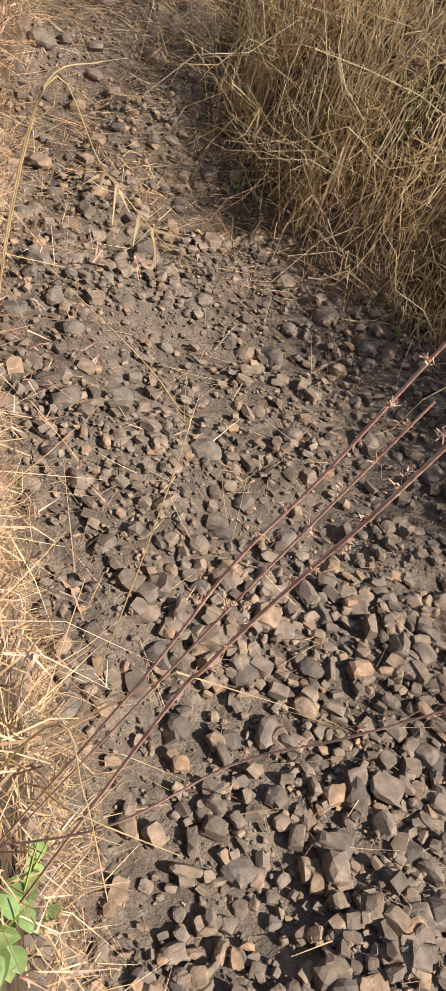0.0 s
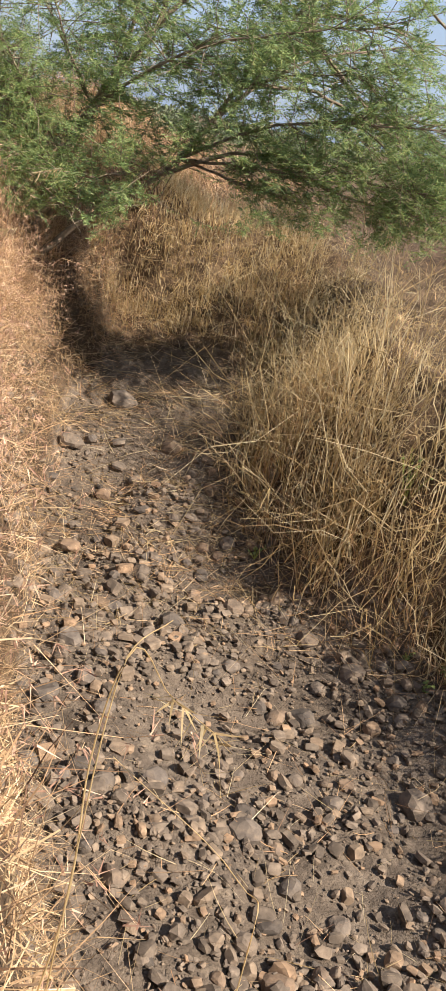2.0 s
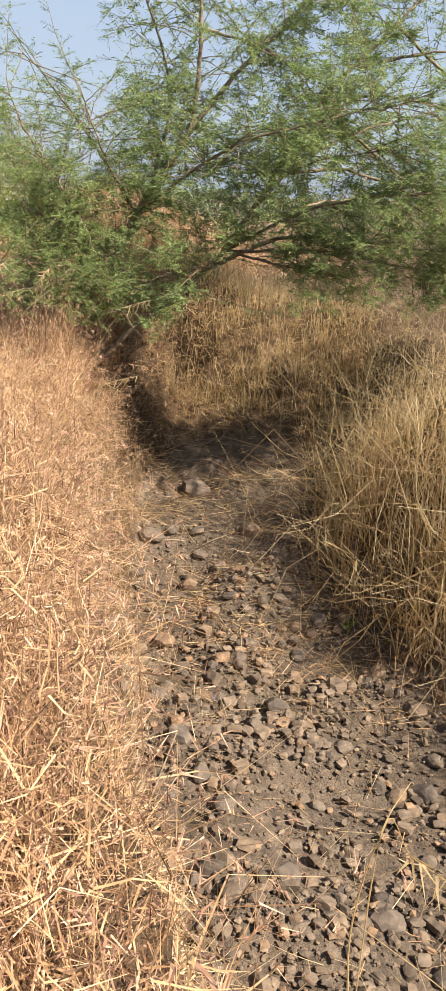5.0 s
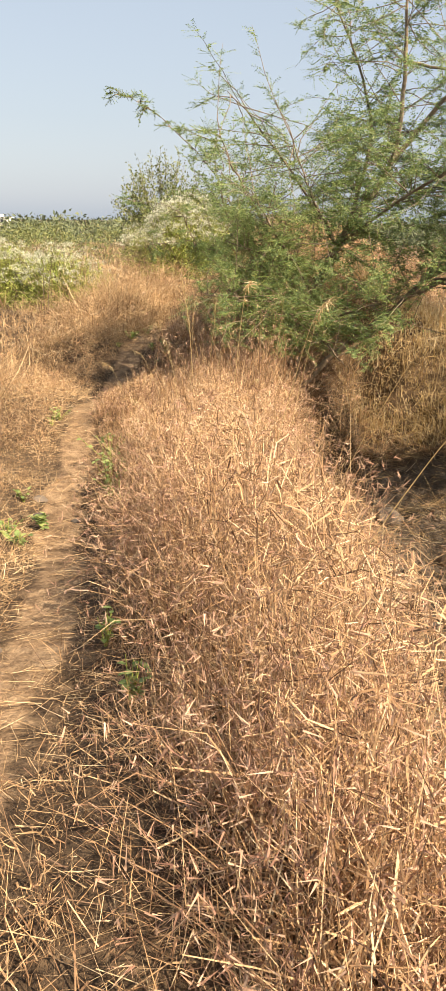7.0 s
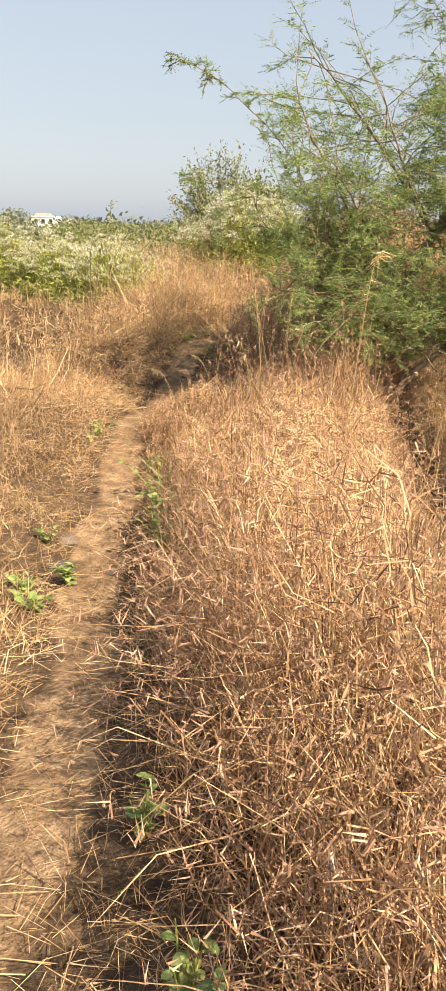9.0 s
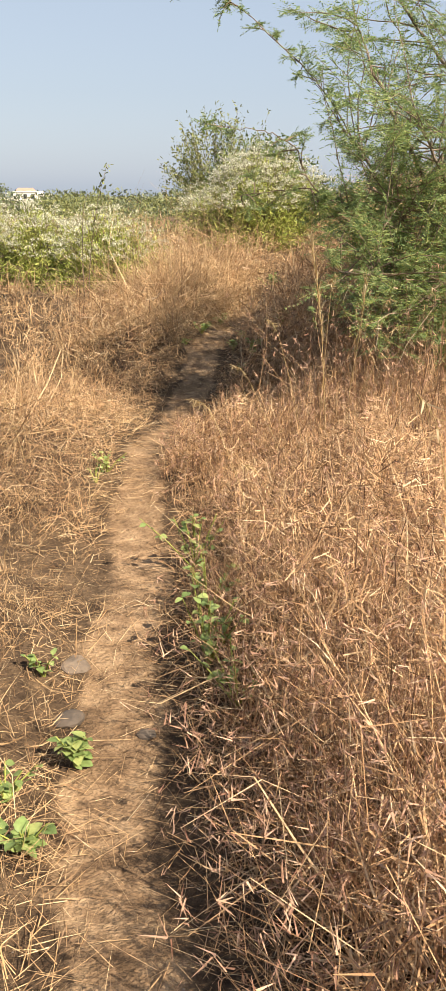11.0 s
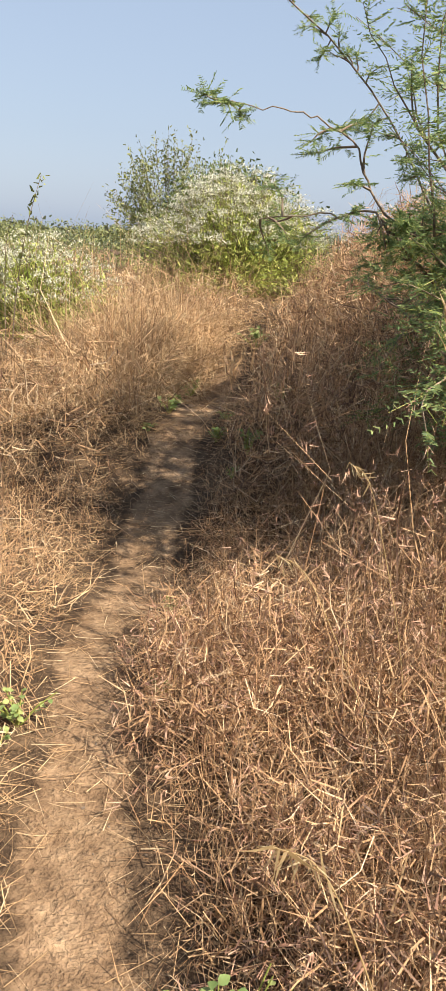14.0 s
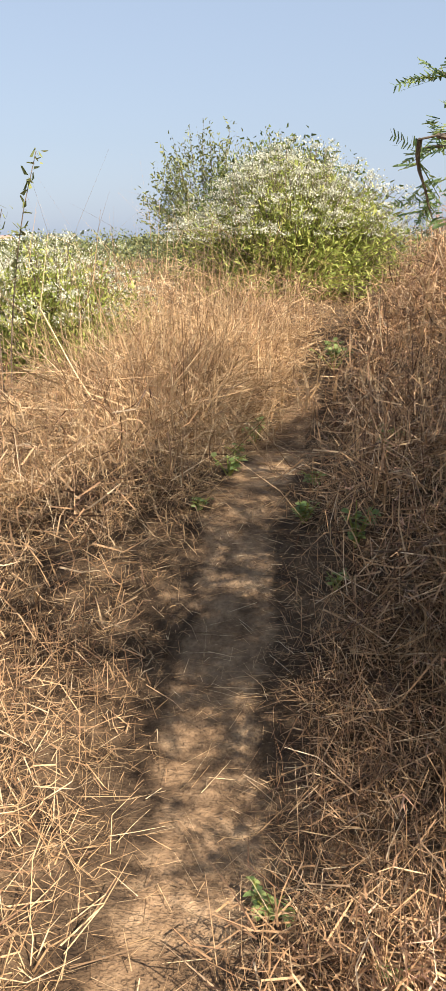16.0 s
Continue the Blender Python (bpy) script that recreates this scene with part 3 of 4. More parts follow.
grass("gully_head_grass", "sunlit golden grass on the steep head of the gully", 9500, (-0.6, 3.0, 11.3, 14.4),
      lambda x, y: smooth(11.3, 12.2, y), lambda x, y: 0.5 + 0 * x, PALE, (0.005, 0.011), 0.4, 1.2, segs=3, lean=-1.8, tangle=0.5, each=24, spread=0.07)
grass("mound_grass", "mound of fine pinkish-brown dry grass beside the footpath", 13000, (-4.6, -2.2, 11.8, 16.0),
      lambda x, y: np.exp(-(((x + 3.25) / 0.6) ** 2 + ((y - 14.0) / 1.0) ** 2)) * (x < path_x(y) - 0.15), lambda x, y: 0.55 + 0.95 * np.exp(-(((x + 3.4) / 0.5) ** 2)), STRAW, (0.003, 0.008), 0.5, 2.0, segs=4, flatten=0.5, tangle=0.9, each=40, spread=0.08)
grass("bank_top_grass", "dry brown grass on the rise beside the footpath", 13000, (-2.4, 3.5, 10.5, 20),
      lambda x, y: smooth(0.2, 0.6, x - path_x(y)) * ((x < 0.1) | (y > 14.0)), lambda x, y: 0.45 + 0.2 * rough(x, y, 0.5, 1.2), RUSSET, (0.005, 0.011), 0.6, 1.9, segs=3, flatten=0.75, tangle=0.8, each=34, spread=0.08)
grass("field_grass", "dry grass field stretching away behind the bushes", 10000, (-22, 14, 13, 48),
      lambda x, y: np.clip(12 / y, 0, 1) * (np.abs(x + 0.35 * y) < 0.55 * y), lambda x, y: 0.55 + 0 * x, STRAW, (0.012, 0.025), 0.4, 0.8, segs=3, each=40, spread=0.2)
grass("path_end_grass", "dry and greenish grass closing over the far end of the path", 7000, (-3.6, 0.6, 13.6, 17.0),
      lambda x, y: smooth(13.6, 14.4, y) + 0 * x, lambda x, y: 0.42 + 0 * x, STRAW, (0.005, 0.010), 0.6, 1.6, segs=3, flatten=0.75, tangle=0.8, each=30, spread=0.08)
grass("left_field", "dry straw-coloured grass field beside the footpath", 14000, (-7.5, -3.4, 4, 15),
      lambda x, y: smooth(3.3, 4.0, -x) * (0.5 + 0.5 * smooth(8, 10, y)), lambda x, y: 0.68 - 0.36 * smooth(9.5, 12.5, y), STRAW, (0.005, 0.012), 0.4, 1.6, segs=3, flatten=0.5, tangle=0.7, each=40, spread=0.09)
grass("outer_grass", "thin dry grass on the ground round the place", 7000, (-14, 12, -9, 13),
      lambda x, y: ((x < -4.5) | (x > bed_right(y) + 1.5) | (y < 0)) * (np.abs(x - path_x(y)) > 0.4) * ((x < bed_left(y) - 0.9) | (x > bed_right(y) + 0.6)) * ((y > 0) | (np.abs(x + 0.3) > 0.8)),
      lambda x, y: 0.4 + 0 * x, STRAW, (0.008, 0.018), 0.4, 1.0, segs=3, each=30, spread=0.1)


def straw_tangle(name, label, n, area, keep, depth, mat, length=(0.04, 0.2), width=(0.002, 0.005), low=0.25, wave=1.3, segs=2):
    """Broken straw caught in the standing grass, lying every way."""
    x, y = scatter(n, *area, keep)
    base = on_land(x, y) + np.stack([0 * x, 0 * x, depth(x, y) * rng.uniform(low, 1.05, n)], 1)
    tagged(new(name, quad_mesh(name, *ribbons(base, rng.uniform(*length, n), rng.uniform(0.5, 2.5, n), rng.normal(0, 0.6, n), rng.uniform(0, 6.28, n),
           rng.uniform(*width, n), segs, 1.0, 0.25, curl=rng.normal(0, wave, n)), mat)), label, "dry grass", kind="stuff")


straw_tangle("broken_straw", "broken golden straw tangled through the tall dry grass", 34000, (-3, 0.5, 0.9, 9.4), lambda x, y: belt(x, y) * clear_of_walker(x, y, 0.36),
             lambda x, y: belt_height(x, y) * 0.8, RUSSET, (0.04, 0.2), (0.002, 0.0055))
straw_tangle("lodged_stems", "long pale stems fallen across the tall dry grass", 260, (-3, 0.2, 3.0, 8.6), lambda x, y: belt(x, y) * clear_of_walker(x, y, 1.05) * (x > -1.6),
             lambda x, y: belt_height(x, y) * 0.8, STRAW, (0.3, 0.8), (0.002, 0.0045), 0.5, 0.12, 3)
straw_tangle("bank_straw", "broken brown straw tangled on the rise and under the tree", 24000, (-4.4, 1.6, 10.6, 16.5),
             lambda x, y: smooth(0.25, 0.5, np.abs(x - path_x(y))) * (1 - smooth(-0.6, -0.2, x - bed_left(y)) * (y < 11)) * (0.3 + 0.7 * (x > path_x(y))) * ((x < 0.1) | (y > 14.0)),
             lambda x, y: 0.28 + 0.36 * smooth(0.4, 1.1, x - path_x(y)), RUSSET, (0.06, 0.34), (0.0035, 0.009), 0.1)
straw_tangle("verge_straw", "fine broken straw tangled in the grass beside the path", 26000, (-4.0, -0.4, 7.6, 10.8),
             lambda x, y: smooth(0.2, 0.4, np.abs(x - path_x(y))) * (1 - smooth(-0.7, -0.3, x - bed_left(y))) * (0.35 + 0.65 * (x > path_x(y))),
             lambda x, y: 0.14 + 0.4 * smooth(0.55, 1.2, x - path_x(y)), RUSSET, (0.05, 0.26), (0.0018, 0.0045), 0.1)
straw_tangle("mound_straw", "fine broken straw matted over the grass mound", 11000, (-4.1, -2.4, 11.4, 15.2),
             lambda x, y: smooth(0.15, 0.4, path_x(y) - x), lambda x, y: 0.12 + 0.75 * np.exp(-(((x + 3.4) / 0.42) ** 2 + ((y - 14.0) / 1.0) ** 2)), STRAW, (0.06, 0.3), (0.0025, 0.006), 0.2)
straw_tangle("gully_straw", "broken pale straw hanging in the tall gully grass", 5500, (1.4, 5.5, 0.5, 13),
             lambda x, y: smooth(-0.2, 0.2, x - bed_right(y)) * (1 - smooth(0.9, 1.6, x - bed_right(y))), lambda x, y: (1.35 - 0.3 * smooth(0.6, 1.5, x - bed_right(y))) * (1 - 0.75 * smooth(9, 10.2, y)), PALE, (0.12, 0.5), (0.003, 0.008), 0.2, 1.0, 3)
# straw lying on the earth
x, y = scatter(15000, -4.2, -0.9, 1.0, 14, lambda x, y: (0.45 + 0.55 * smooth(0.05, 0.25, np.abs(x - path_x(y)))) * (1 - smooth(0.3, 0.9, np.abs(x - path_x(y)))))
tagged(new("fallen_straw", quad_mesh("fallen_straw", *ribbons(on_land(x, y, 0.012), rng.uniform(0.03, 0.16, 15000), rng.normal(1.52, 0.06, 15000), rng.normal(0, 0.1, 15000),
       rng.uniform(0, 6.28, 15000), rng.uniform(0.001, 0.003, 15000), 2, 1.0, 0.4), STRAW)), "broken dry straw lying on the footpath", "straw", kind="stuff")
for count, mat in ((2600, PALE), (3400, RUSSET)):
    x, y = scatter(count, -0.6, 3.0, 1.0, 12.0, lambda x, y: (0.12 + 0.88 * smooth(6.0, 8.0, y)) * (x > bed_left(y) - 0.4) * (x < bed_right(y) + 0.3))
    tagged(new("gully_litter", quad_mesh("gully_litter", *ribbons(on_land(x, y, 0.03), rng.uniform(0.08, 0.45, count), rng.normal(1.4, 0.14, count), rng.normal(0, 0.35, count),
           rng.uniform(0, 6.28, count), rng.uniform(0.002, 0.006, count), 3, 1.0, 0.4), mat)), "dry stalks and litter lying in the gully", "litter", kind="stuff")


# ---------------------------------------------------------------- the feathery tree
def unit(v):
    return v / (np.linalg.norm(v) + 1e-9)


def leaf_ribbons(p, d, lengths, widths):
    """Straight narrow leaflets from places p along directions d."""
    az = np.arctan2(d[:, 1], d[:, 0])
    ti = np.arccos(np.clip(d[:, 2], -1, 1))
    return ribbons(p, lengths, ti, rng.normal(0.15, 0.2, len(p)), az, widths, 1, 1.0, 0.45)


def feathery_tree(base, limbs, twigs_per_m, spray, leaf_len, leaf_w, label):
    root = tagged(new("thorn_tree"), label, "tree")
    root.location = base
    b = np.array(base)
    twigs, sprays = [], []
    thin = (4, 6, len(limbs) - 1)                       # slender outer branches with few, fine leaves
    for k, (pts, r0, r1) in enumerate(limbs):
        line = spline(pts, 6) + 0
        line[1:-1] += rng.normal(0, 0.006, (len(line) - 2, 3))
        part("trunk" if k == 0 else "limb", quad_mesh("limb", *tubes([(line - b, np.linspace(r0 * 0.95, r1 * 0.7, len(line)))], 7), BARK, True), root)
        run = np.concatenate([[0], np.cumsum(np.linalg.norm(np.diff(line, axis=0), axis=1))])
        for _ in range(int(run[-1] * twigs_per_m * (0.5 if k in thin else 1))):
            s = run[-1] * (0.22 + 0.78 * rng.random())
            p = np.array([np.interp(s, run, line[:, i]) for i in range(3)])
            along = unit(np.array([np.interp(min(s + 0.1, run[-1]), run, line[:, i]) for i in range(3)]) - p + 1e-6)
            d = unit(along * 0.4 + rng.normal(0, 0.8, 3) * np.array([1, 1, 0.7]) + np.array([0, 0, 0.08]))
            length = rng.uniform(0.08, 0.22) if k in thin else rng.uniform(0.35, 1.25)
            q, pts2 = p.copy(), [p]
            for i in range(5):
                d = unit(d + rng.normal(0, 0.16, 3) + np.array([0, 0, -0.07]))
                q = q + d * length / 5
                pts2.append(q)
            pts2 = np.array(pts2)
            if k not in thin and q[0] < -1.75 - 0.5 * max(0.0, min(q[2] - 2.0, 0.8)):
                continue
            if q[2] < (1.3 if 0.25 < q[0] < 1.3 else 0.75 if q[0] > 1.3 or (q[0] < -0.9 and q[1] < 9.8) else 0.55):
                continue
            fx, fy = q[0] - math.cos(SUN_AZ) * (q[2] + 0.1) * 1.03, q[1] - math.sin(SUN_AZ) * (q[2] + 0.1) * 1.03
            if -0.4 < fx < 2.1 and 11.0 < fy < 14.0 and rng.random() < 0.93:      # the gap that lets sun on the gully head
                continue
            if fx < -1.9 and 10.9 < fy < 13.6 and rng.random() < 0.3:              # thinner where dappled sun reaches the path
                continue
            twigs.append((pts2 - b, np.linspace(0.0055, 0.0015, 6)))
            sprays.append((pts2, k in thin))
    part("twig_work", quad_mesh("twig_work", *tubes(twigs, 4), BARK), root)
    P, D, S = [], [], []
    small = []
    for pts2, fine in sprays:
        for _ in range(14 if fine else spray):
            t = rng.uniform(0.1, 1.0) ** 0.7 * 5
            i = min(int(t), 4)
            p = pts2[i] + (pts2[i + 1] - pts2[i]) * (t - i)
            d = unit(unit(pts2[i + 1] - pts2[i]) * 0.5 + rng.normal(0, 0.7, 3) * np.array([1, 1, 0.45]))
            ln = rng.uniform(0.05, 0.1) if fine else rng.uniform(0.09, 0.18)
            small.append((*(p - b), *d, ln))
            side = unit(np.cross(d, np.array([0, 0, 1.0]) + rng.normal(0, 0.4, 3)))
            near = not fine and p[0] < -0.5
            for u in np.linspace(0.12, 1.0, 9 if fine else 7 if near else 5):
                for sgn in (-1, 1):
                    P.append(p + d * ln * u - b)
                    D.append(unit(d * 0.5 + side * sgn + rng.normal(0, 0.12, 3)))
                    S.append(0.5 if fine else 0.68 if near else 1.0)
    small = np.array(small)
    SP, SD, SL = small[:, :3], small[:, 3:6], small[:, 6]
    part("stalk_work", quad_mesh("stalk_work", *leaf_ribbons(SP, SD, SL, np.full(len(SP), 0.003)), BUSH_LEAF), root)
    P, D, S = np.array(P), np.array(D), np.array(S)
    n = len(P)
    part("crown", quad_mesh("crown", *leaf_ribbons(P, D, rng.uniform(*leaf_len, n) * S, rng.uniform(*leaf_w, n) * S), FEATHER), root, "fine feathery green leaves")
    return root


B = (-0.75, 10.2, 0.0)
feathery_tree(B, [
    ([B, (-0.62, 10.2, 0.8), (-0.28, 10.3, 1.65), (0.26, 10.45, 2.5), (0.36, 10.55, 3.5), (0.3, 10.6, 4.4)], 0.058, 0.016),
    ([B, (-0.15, 10.3, 0.55), (0.68, 10.35, 1.29), (1.66, 10.38, 2.86), (2.4, 10.5, 3.65), (3.3, 10.7, 4.6)], 0.042, 0.013),
    ([(0.26, 10.45, 2.5), (0.85, 10.5, 3.2), (1.5, 10.7, 3.9), (2.0, 10.9, 4.9)], 0.032, 0.012),
    ([(-0.6, 10.2, 0.9), (-0.15, 10.6, 1.9), (0.05, 10.9, 3.0), (-0.4, 11.0, 4.2)], 0.035, 0.012),
    ([(-0.7, 10.2, 0.4), (-1.15, 10.8, 1.3), (-1.7, 11.5, 2.4), (-2.5, 11.8, 3.15), (-3.0, 11.9, 3.38)], 0.0095, 0.003),
    ([(-0.7, 10.2, 0.3), (-1.05, 9.8, 0.85), (-1.35, 9.4, 1.15), (-1.6, 9.1, 1.2)], 0.03, 0.008),
    ([(-0.9, 10.3, 0.8), (-1.45, 10.0, 1.35), (-1.7, 9.8, 1.57), (-1.81, 9.8, 1.68), (-1.99, 9.8, 1.67), (-2.28, 9.8, 1.64)], 0.010, 0.003),
    ([(0.5, 10.35, 1.1), (1.4, 10.1, 1.5), (2.4, 9.7, 1.45), (3.6, 9.4, 1.45)], 0.03, 0.008),
    ([(0.68, 10.35, 1.29), (1.3, 11.2, 2.0), (2.2, 11.9, 2.6), (3.4, 12.2, 3.0)], 0.035, 0.01),
    ([(-0.28, 10.3, 1.65), (-0.8, 10.5, 2.4), (-1.2, 10.5, 2.9), (-1.5, 10.4, 3.2)], 0.018, 0.006),
    ([(-0.5, 10.2, 1.1), (-0.9, 9.7, 1.7), (-1.2, 9.5, 2.2)], 0.022, 0.006),
    ([(-0.6, 10.2, 0.5), (-0.3, 9.8, 0.9), (0.1, 9.5, 1.1), (0.5, 9.4, 1.2)], 0.022, 0.006),
    ([(2.4, 10.5, 3.65), (3.2, 10.2, 3.0), (4.2, 10.0, 2.5)], 0.022, 0.006),
    ([(1.66, 10.38, 2.86), (2.3, 9.9, 2.9), (3.2, 9.7, 2.7)], 0.022, 0.006),
    ([(-0.7, 10.3, 0.6), (-1.2, 10.9, 1.0), (-1.6, 11.3, 1.3)], 0.022, 0.006),
    ([(-0.28, 10.3, 1.65), (-0.6, 10.0, 2.2), (-0.8, 9.9, 2.7)], 0.02, 0.006),
    ([(-0.7, 10.2, 0.2), (-1.05, 9.7, 0.45), (-1.35, 9.35, 0.55)], 0.02, 0.006),
    ([(-0.5, 10.1, 0.7), (-0.4, 9.5, 0.7), (-0.2, 9.2, 0.5)], 0.02, 0.006),
    ([(-0.62, 10.2, 0.8), (-1.1, 10.1, 1.4), (-1.5, 10.0, 2.0)], 0.022, 0.006),
    ([(0.68, 10.35, 1.29), (1.2, 9.8, 1.35), (2.0, 9.5, 1.4)], 0.022, 0.006),
    ([(1.2, 10.36, 2.1), (2.0, 10.4, 2.2), (3.0, 10.1, 1.9), (4.2, 9.9, 1.8)], 0.025, 0.006),
    ([(-0.62, 10.2, 0.8), (-0.85, 9.6, 1.1), (-1.2, 9.2, 0.9)], 0.02, 0.006),
    ([(-0.15, 10.3, 0.55), (0.2, 9.9, 0.8), (0.6, 9.7, 0.9)], 0.02, 0.006),
    ([(2.0, 10.4, 3.2), (2.9, 10.2, 3.4), (3.8, 10.1, 3.3)], 0.02, 0.006),
    ([(1.4, 10.1, 1.5), (2.3, 10.0, 1.3), (3.2, 9.9, 1.2), (4.6, 9.8, 1.3)], 0.02, 0.006),
    ([(1.66, 10.38, 2.86), (2.6, 10.7, 2.2), (3.6, 10.8, 1.6), (4.8, 10.9, 1.5)], 0.022, 0.006),
    ([(0.68, 10.35, 1.29), (1.3, 9.9, 1.2), (2.0, 9.7, 1.1)], 0.018, 0.006),
    ([(0.36, 10.55, 3.5), (1.1, 10.4, 3.3), (1.9, 10.2, 2.6)], 0.018, 0.006),
    ([(0.68, 10.35, 1.29), (1.8, 11.7, 1.8), (2.7, 12.5, 1.9), (4.2, 12.9, 1.9)], 0.02, 0.006),
    ([(1.66, 10.38, 2.86), (2.4, 12.0, 2.6), (3.2, 12.9, 2.3), (4.2, 13.2, 2.2)], 0.022, 0.006),
    ([(0.68, 10.35, 1.29), (1.5, 9.5, 1.8), (2.6, 9.1, 2.0), (3.8, 8.9, 2.1)], 0.02, 0.006),
    ([(-0.28, 10.3, 1.65), (0.6, 9.6, 2.3), (1.5, 9.2, 2.6), (2.4, 9.0, 2.8)], 0.02, 0.006),
    ([(1.2, 10.36, 2.1), (1.7, 9.6, 2.3), (2.5, 9.2, 2.4)], 0.016, 0.006),
    ([(-0.6, 10.2, 0.9), (-1.1, 10.1, 1.9), (-1.4, 10.0, 2.4), (-1.55, 10.0, 2.75)], 0.02, 0.006),
    ([(-0.8, 10.2, 0.7), (-1.25, 10.0, 1.2), (-1.6, 9.9, 1.6)], 0.02, 0.006),
    ([(-0.75, 10.1, 0.3), (-1.0, 9.8, 0.6), (-1.3, 9.6, 0.8)], 0.02, 0.006),
    ([(-0.6, 10.2, 0.9), (-1.0, 9.8, 1.5), (-1.45, 9.6, 1.7)], 0.02, 0.006),
    ([(-0.7, 10.2, 0.8), (-1.2, 10.3, 1.6), (-1.6, 10.4, 2.1)], 0.02, 0.006),
    ([(-0.8, 10.2, 1.1), (-1.5, 9.9, 1.55), (-1.77, 9.8, 1.68), (-1.9, 9.8, 1.92), (-2.04, 9.8, 2.02), (-2.21, 9.8, 2.06), (-2.46, 9.8, 2.09)], 0.007, 0.0025),
], 30, 20, (0.022, 0.040), (0.0085, 0.013), "multi-stemmed thorn tree with fine feathery green leaves at the gully head")


# ---------------------------------------------------------------- bushes
def bush(name, centre, size, stems, leaves, leaf_len, leaf_w, leaf_mat, flowers, label, low=0.1):
    """A dome of stems from one root, leaves along them and flower heads at the tips."""
    cx, cy = centre
    z0 = float(land(np.array([cx]), np.array([cy]))[0])
    root = tagged(new(name), label, "bush")
    root.location = (cx, cy, z0)
    u, a = rng.uniform(low, 1, stems), rng.uniform(0, 6.28, stems)
    rad = np.sqrt(1 - u ** 2.6) * rng.uniform(0.55, 1.04, stems)
    lump = 1 + 0.16 * np.sin(a * 3 + 1) + 0.12 * np.sin(a * 5 + u * 4) + rng.normal(0, 0.07, stems)
    tip = np.stack([rad * np.cos(a) * size[0] * lump, rad * np.sin(a) * size[1] * lump, u * size[2] * (0.9 + 0.1 * lump) * rng.uniform(0.8, 1.08 if flowers else 1.0, stems)], 1)
    foot = tip * np.array([0.25, 0.25, 0]) + rng.normal(0, 0.04, (stems, 3)) * np.array([1, 1, 0])
    mid = foot * 0.45 + tip * 0.55 + np.array([0, 0, 0.08]) * size[2]
    part("stem_work", quad_mesh("stem_work", *tubes([(np.array([foot[i], mid[i], tip[i]]), np.array([0.005, 0.004, 0.002])) for i in range(stems)], 3), BARK), root)
    t = rng.uniform(0.25, 0.94 if flowers else 1.04, (stems, leaves))
    p = np.where((t < 0.55)[..., None], foot[:, None] + (mid - foot)[:, None] * (t / 0.55)[..., None], mid[:, None] + (tip - mid)[:, None] * ((t - 0.55) / 0.45)[..., None])
    p = (p + rng.normal(0, 0.05, p.shape)).reshape(-1, 3)
    d = rng.normal(0, 1, p.shape) + np.repeat(tip / (np.linalg.norm(tip, axis=1)[:, None]), leaves, 0) * 0.8
    d /= np.linalg.norm(d, axis=1)[:, None]
    part("foliage", quad_mesh("foliage", *leaf_ribbons(p, d, rng.uniform(*leaf_len, len(p)), rng.uniform(*leaf_w, len(p))), leaf_mat), root)
    if flowers:
        ok = tip[:, 2] > 0.45 * size[2]
        c = np.repeat(tip[ok] * 1.03, flowers, 0)
        c = c + rng.normal(0, 0.034, c.shape) * np.array([1, 1, 0.4])
        d = rng.normal(0, 0.7, c.shape) + np.array([0, 0, 1.0])
        d /= np.linalg.norm(d, axis=1)[:, None]
        part("blossom", quad_mesh("blossom", *leaf_ribbons(c, d, rng.uniform(0.009, 0.017, len(c)), rng.uniform(0.009, 0.017, len(c))), FLOWER), root, "small white flower heads")
    return root


WHITE = "bushy weed covered in small white flower heads, behind dry grass"
bush("flowering_bush", (-2.66, 16.8), (1.28, 0.9, 1.38), 1500, 26, (0.035, 0.08), (0.012, 0.022), BUSH_LEAF, 26, "large pale-green bush topped with white flower heads beside the path")
for c, s, n in (((-4.5, 14.9), (0.9, 0.8, 1.05), 800), ((-5.5, 15.3), (0.9, 0.8, 1.05), 700), ((-6.7, 15.9), (1.0, 0.9, 1.15), 500), ((-8.2, 17.0), (1.2, 1.0, 1.2), 400)):
    bush("flowering_bush", c, s, n, 24, (0.035, 0.08), (0.012, 0.024), BUSH_LEAF, 20, WHITE)
bush("leafy_shrub", (-2.75, 18.3), (1.25, 0.9, 1.7), 900, 56, (0.03, 0.055), (0.02, 0.034), DARK_LEAF, 0, "dense dark-green rounded shrub behind the white-flowering bush", 0.0)
bush("airy_shrub", (-4.7, 29.0), (2.1, 1.3, 3.35), 170, 60, (0.05, 0.10), (0.025, 0.05), GREY_LEAF, 0, "tall airy grey-green shrub standing in the dry field", 0.2)

# ---------------------------------------------------------------- green weeds along path and gully
leaf_bm = bmesh.new()
rows = [(0.0, 0.06), (0.18, 0.30), (0.42, 0.42), (0.7, 0.30), (0.9, 0.12), (1.0, 0.0)]
mid_v = [leaf_bm.verts.new((t, 0, 0.05 * math.sin(3 * t) - 0.10 * t * t)) for t, _ in rows]
for sgn in (-1, 1):
    edge = [leaf_bm.verts.new((t, sgn * wdt, 0.05 * math.sin(3 * t) - 0.10 * t * t + 0.22 * wdt)) for t, wdt in rows[:-1]] + [mid_v[-1]]
    for i in range(len(rows) - 1):
        ring = [mid_v[i], mid_v[i + 1], edge[i + 1], edge[i]]
        ring = [v for k, v in enumerate(ring) if v not in ring[:k]]
        leaf_bm.faces.new(ring if sgn < 0 else ring[::-1])
leaf_mesh = bpy.data.meshes.new("leaf")
leaf_bm.to_mesh(leaf_mesh)
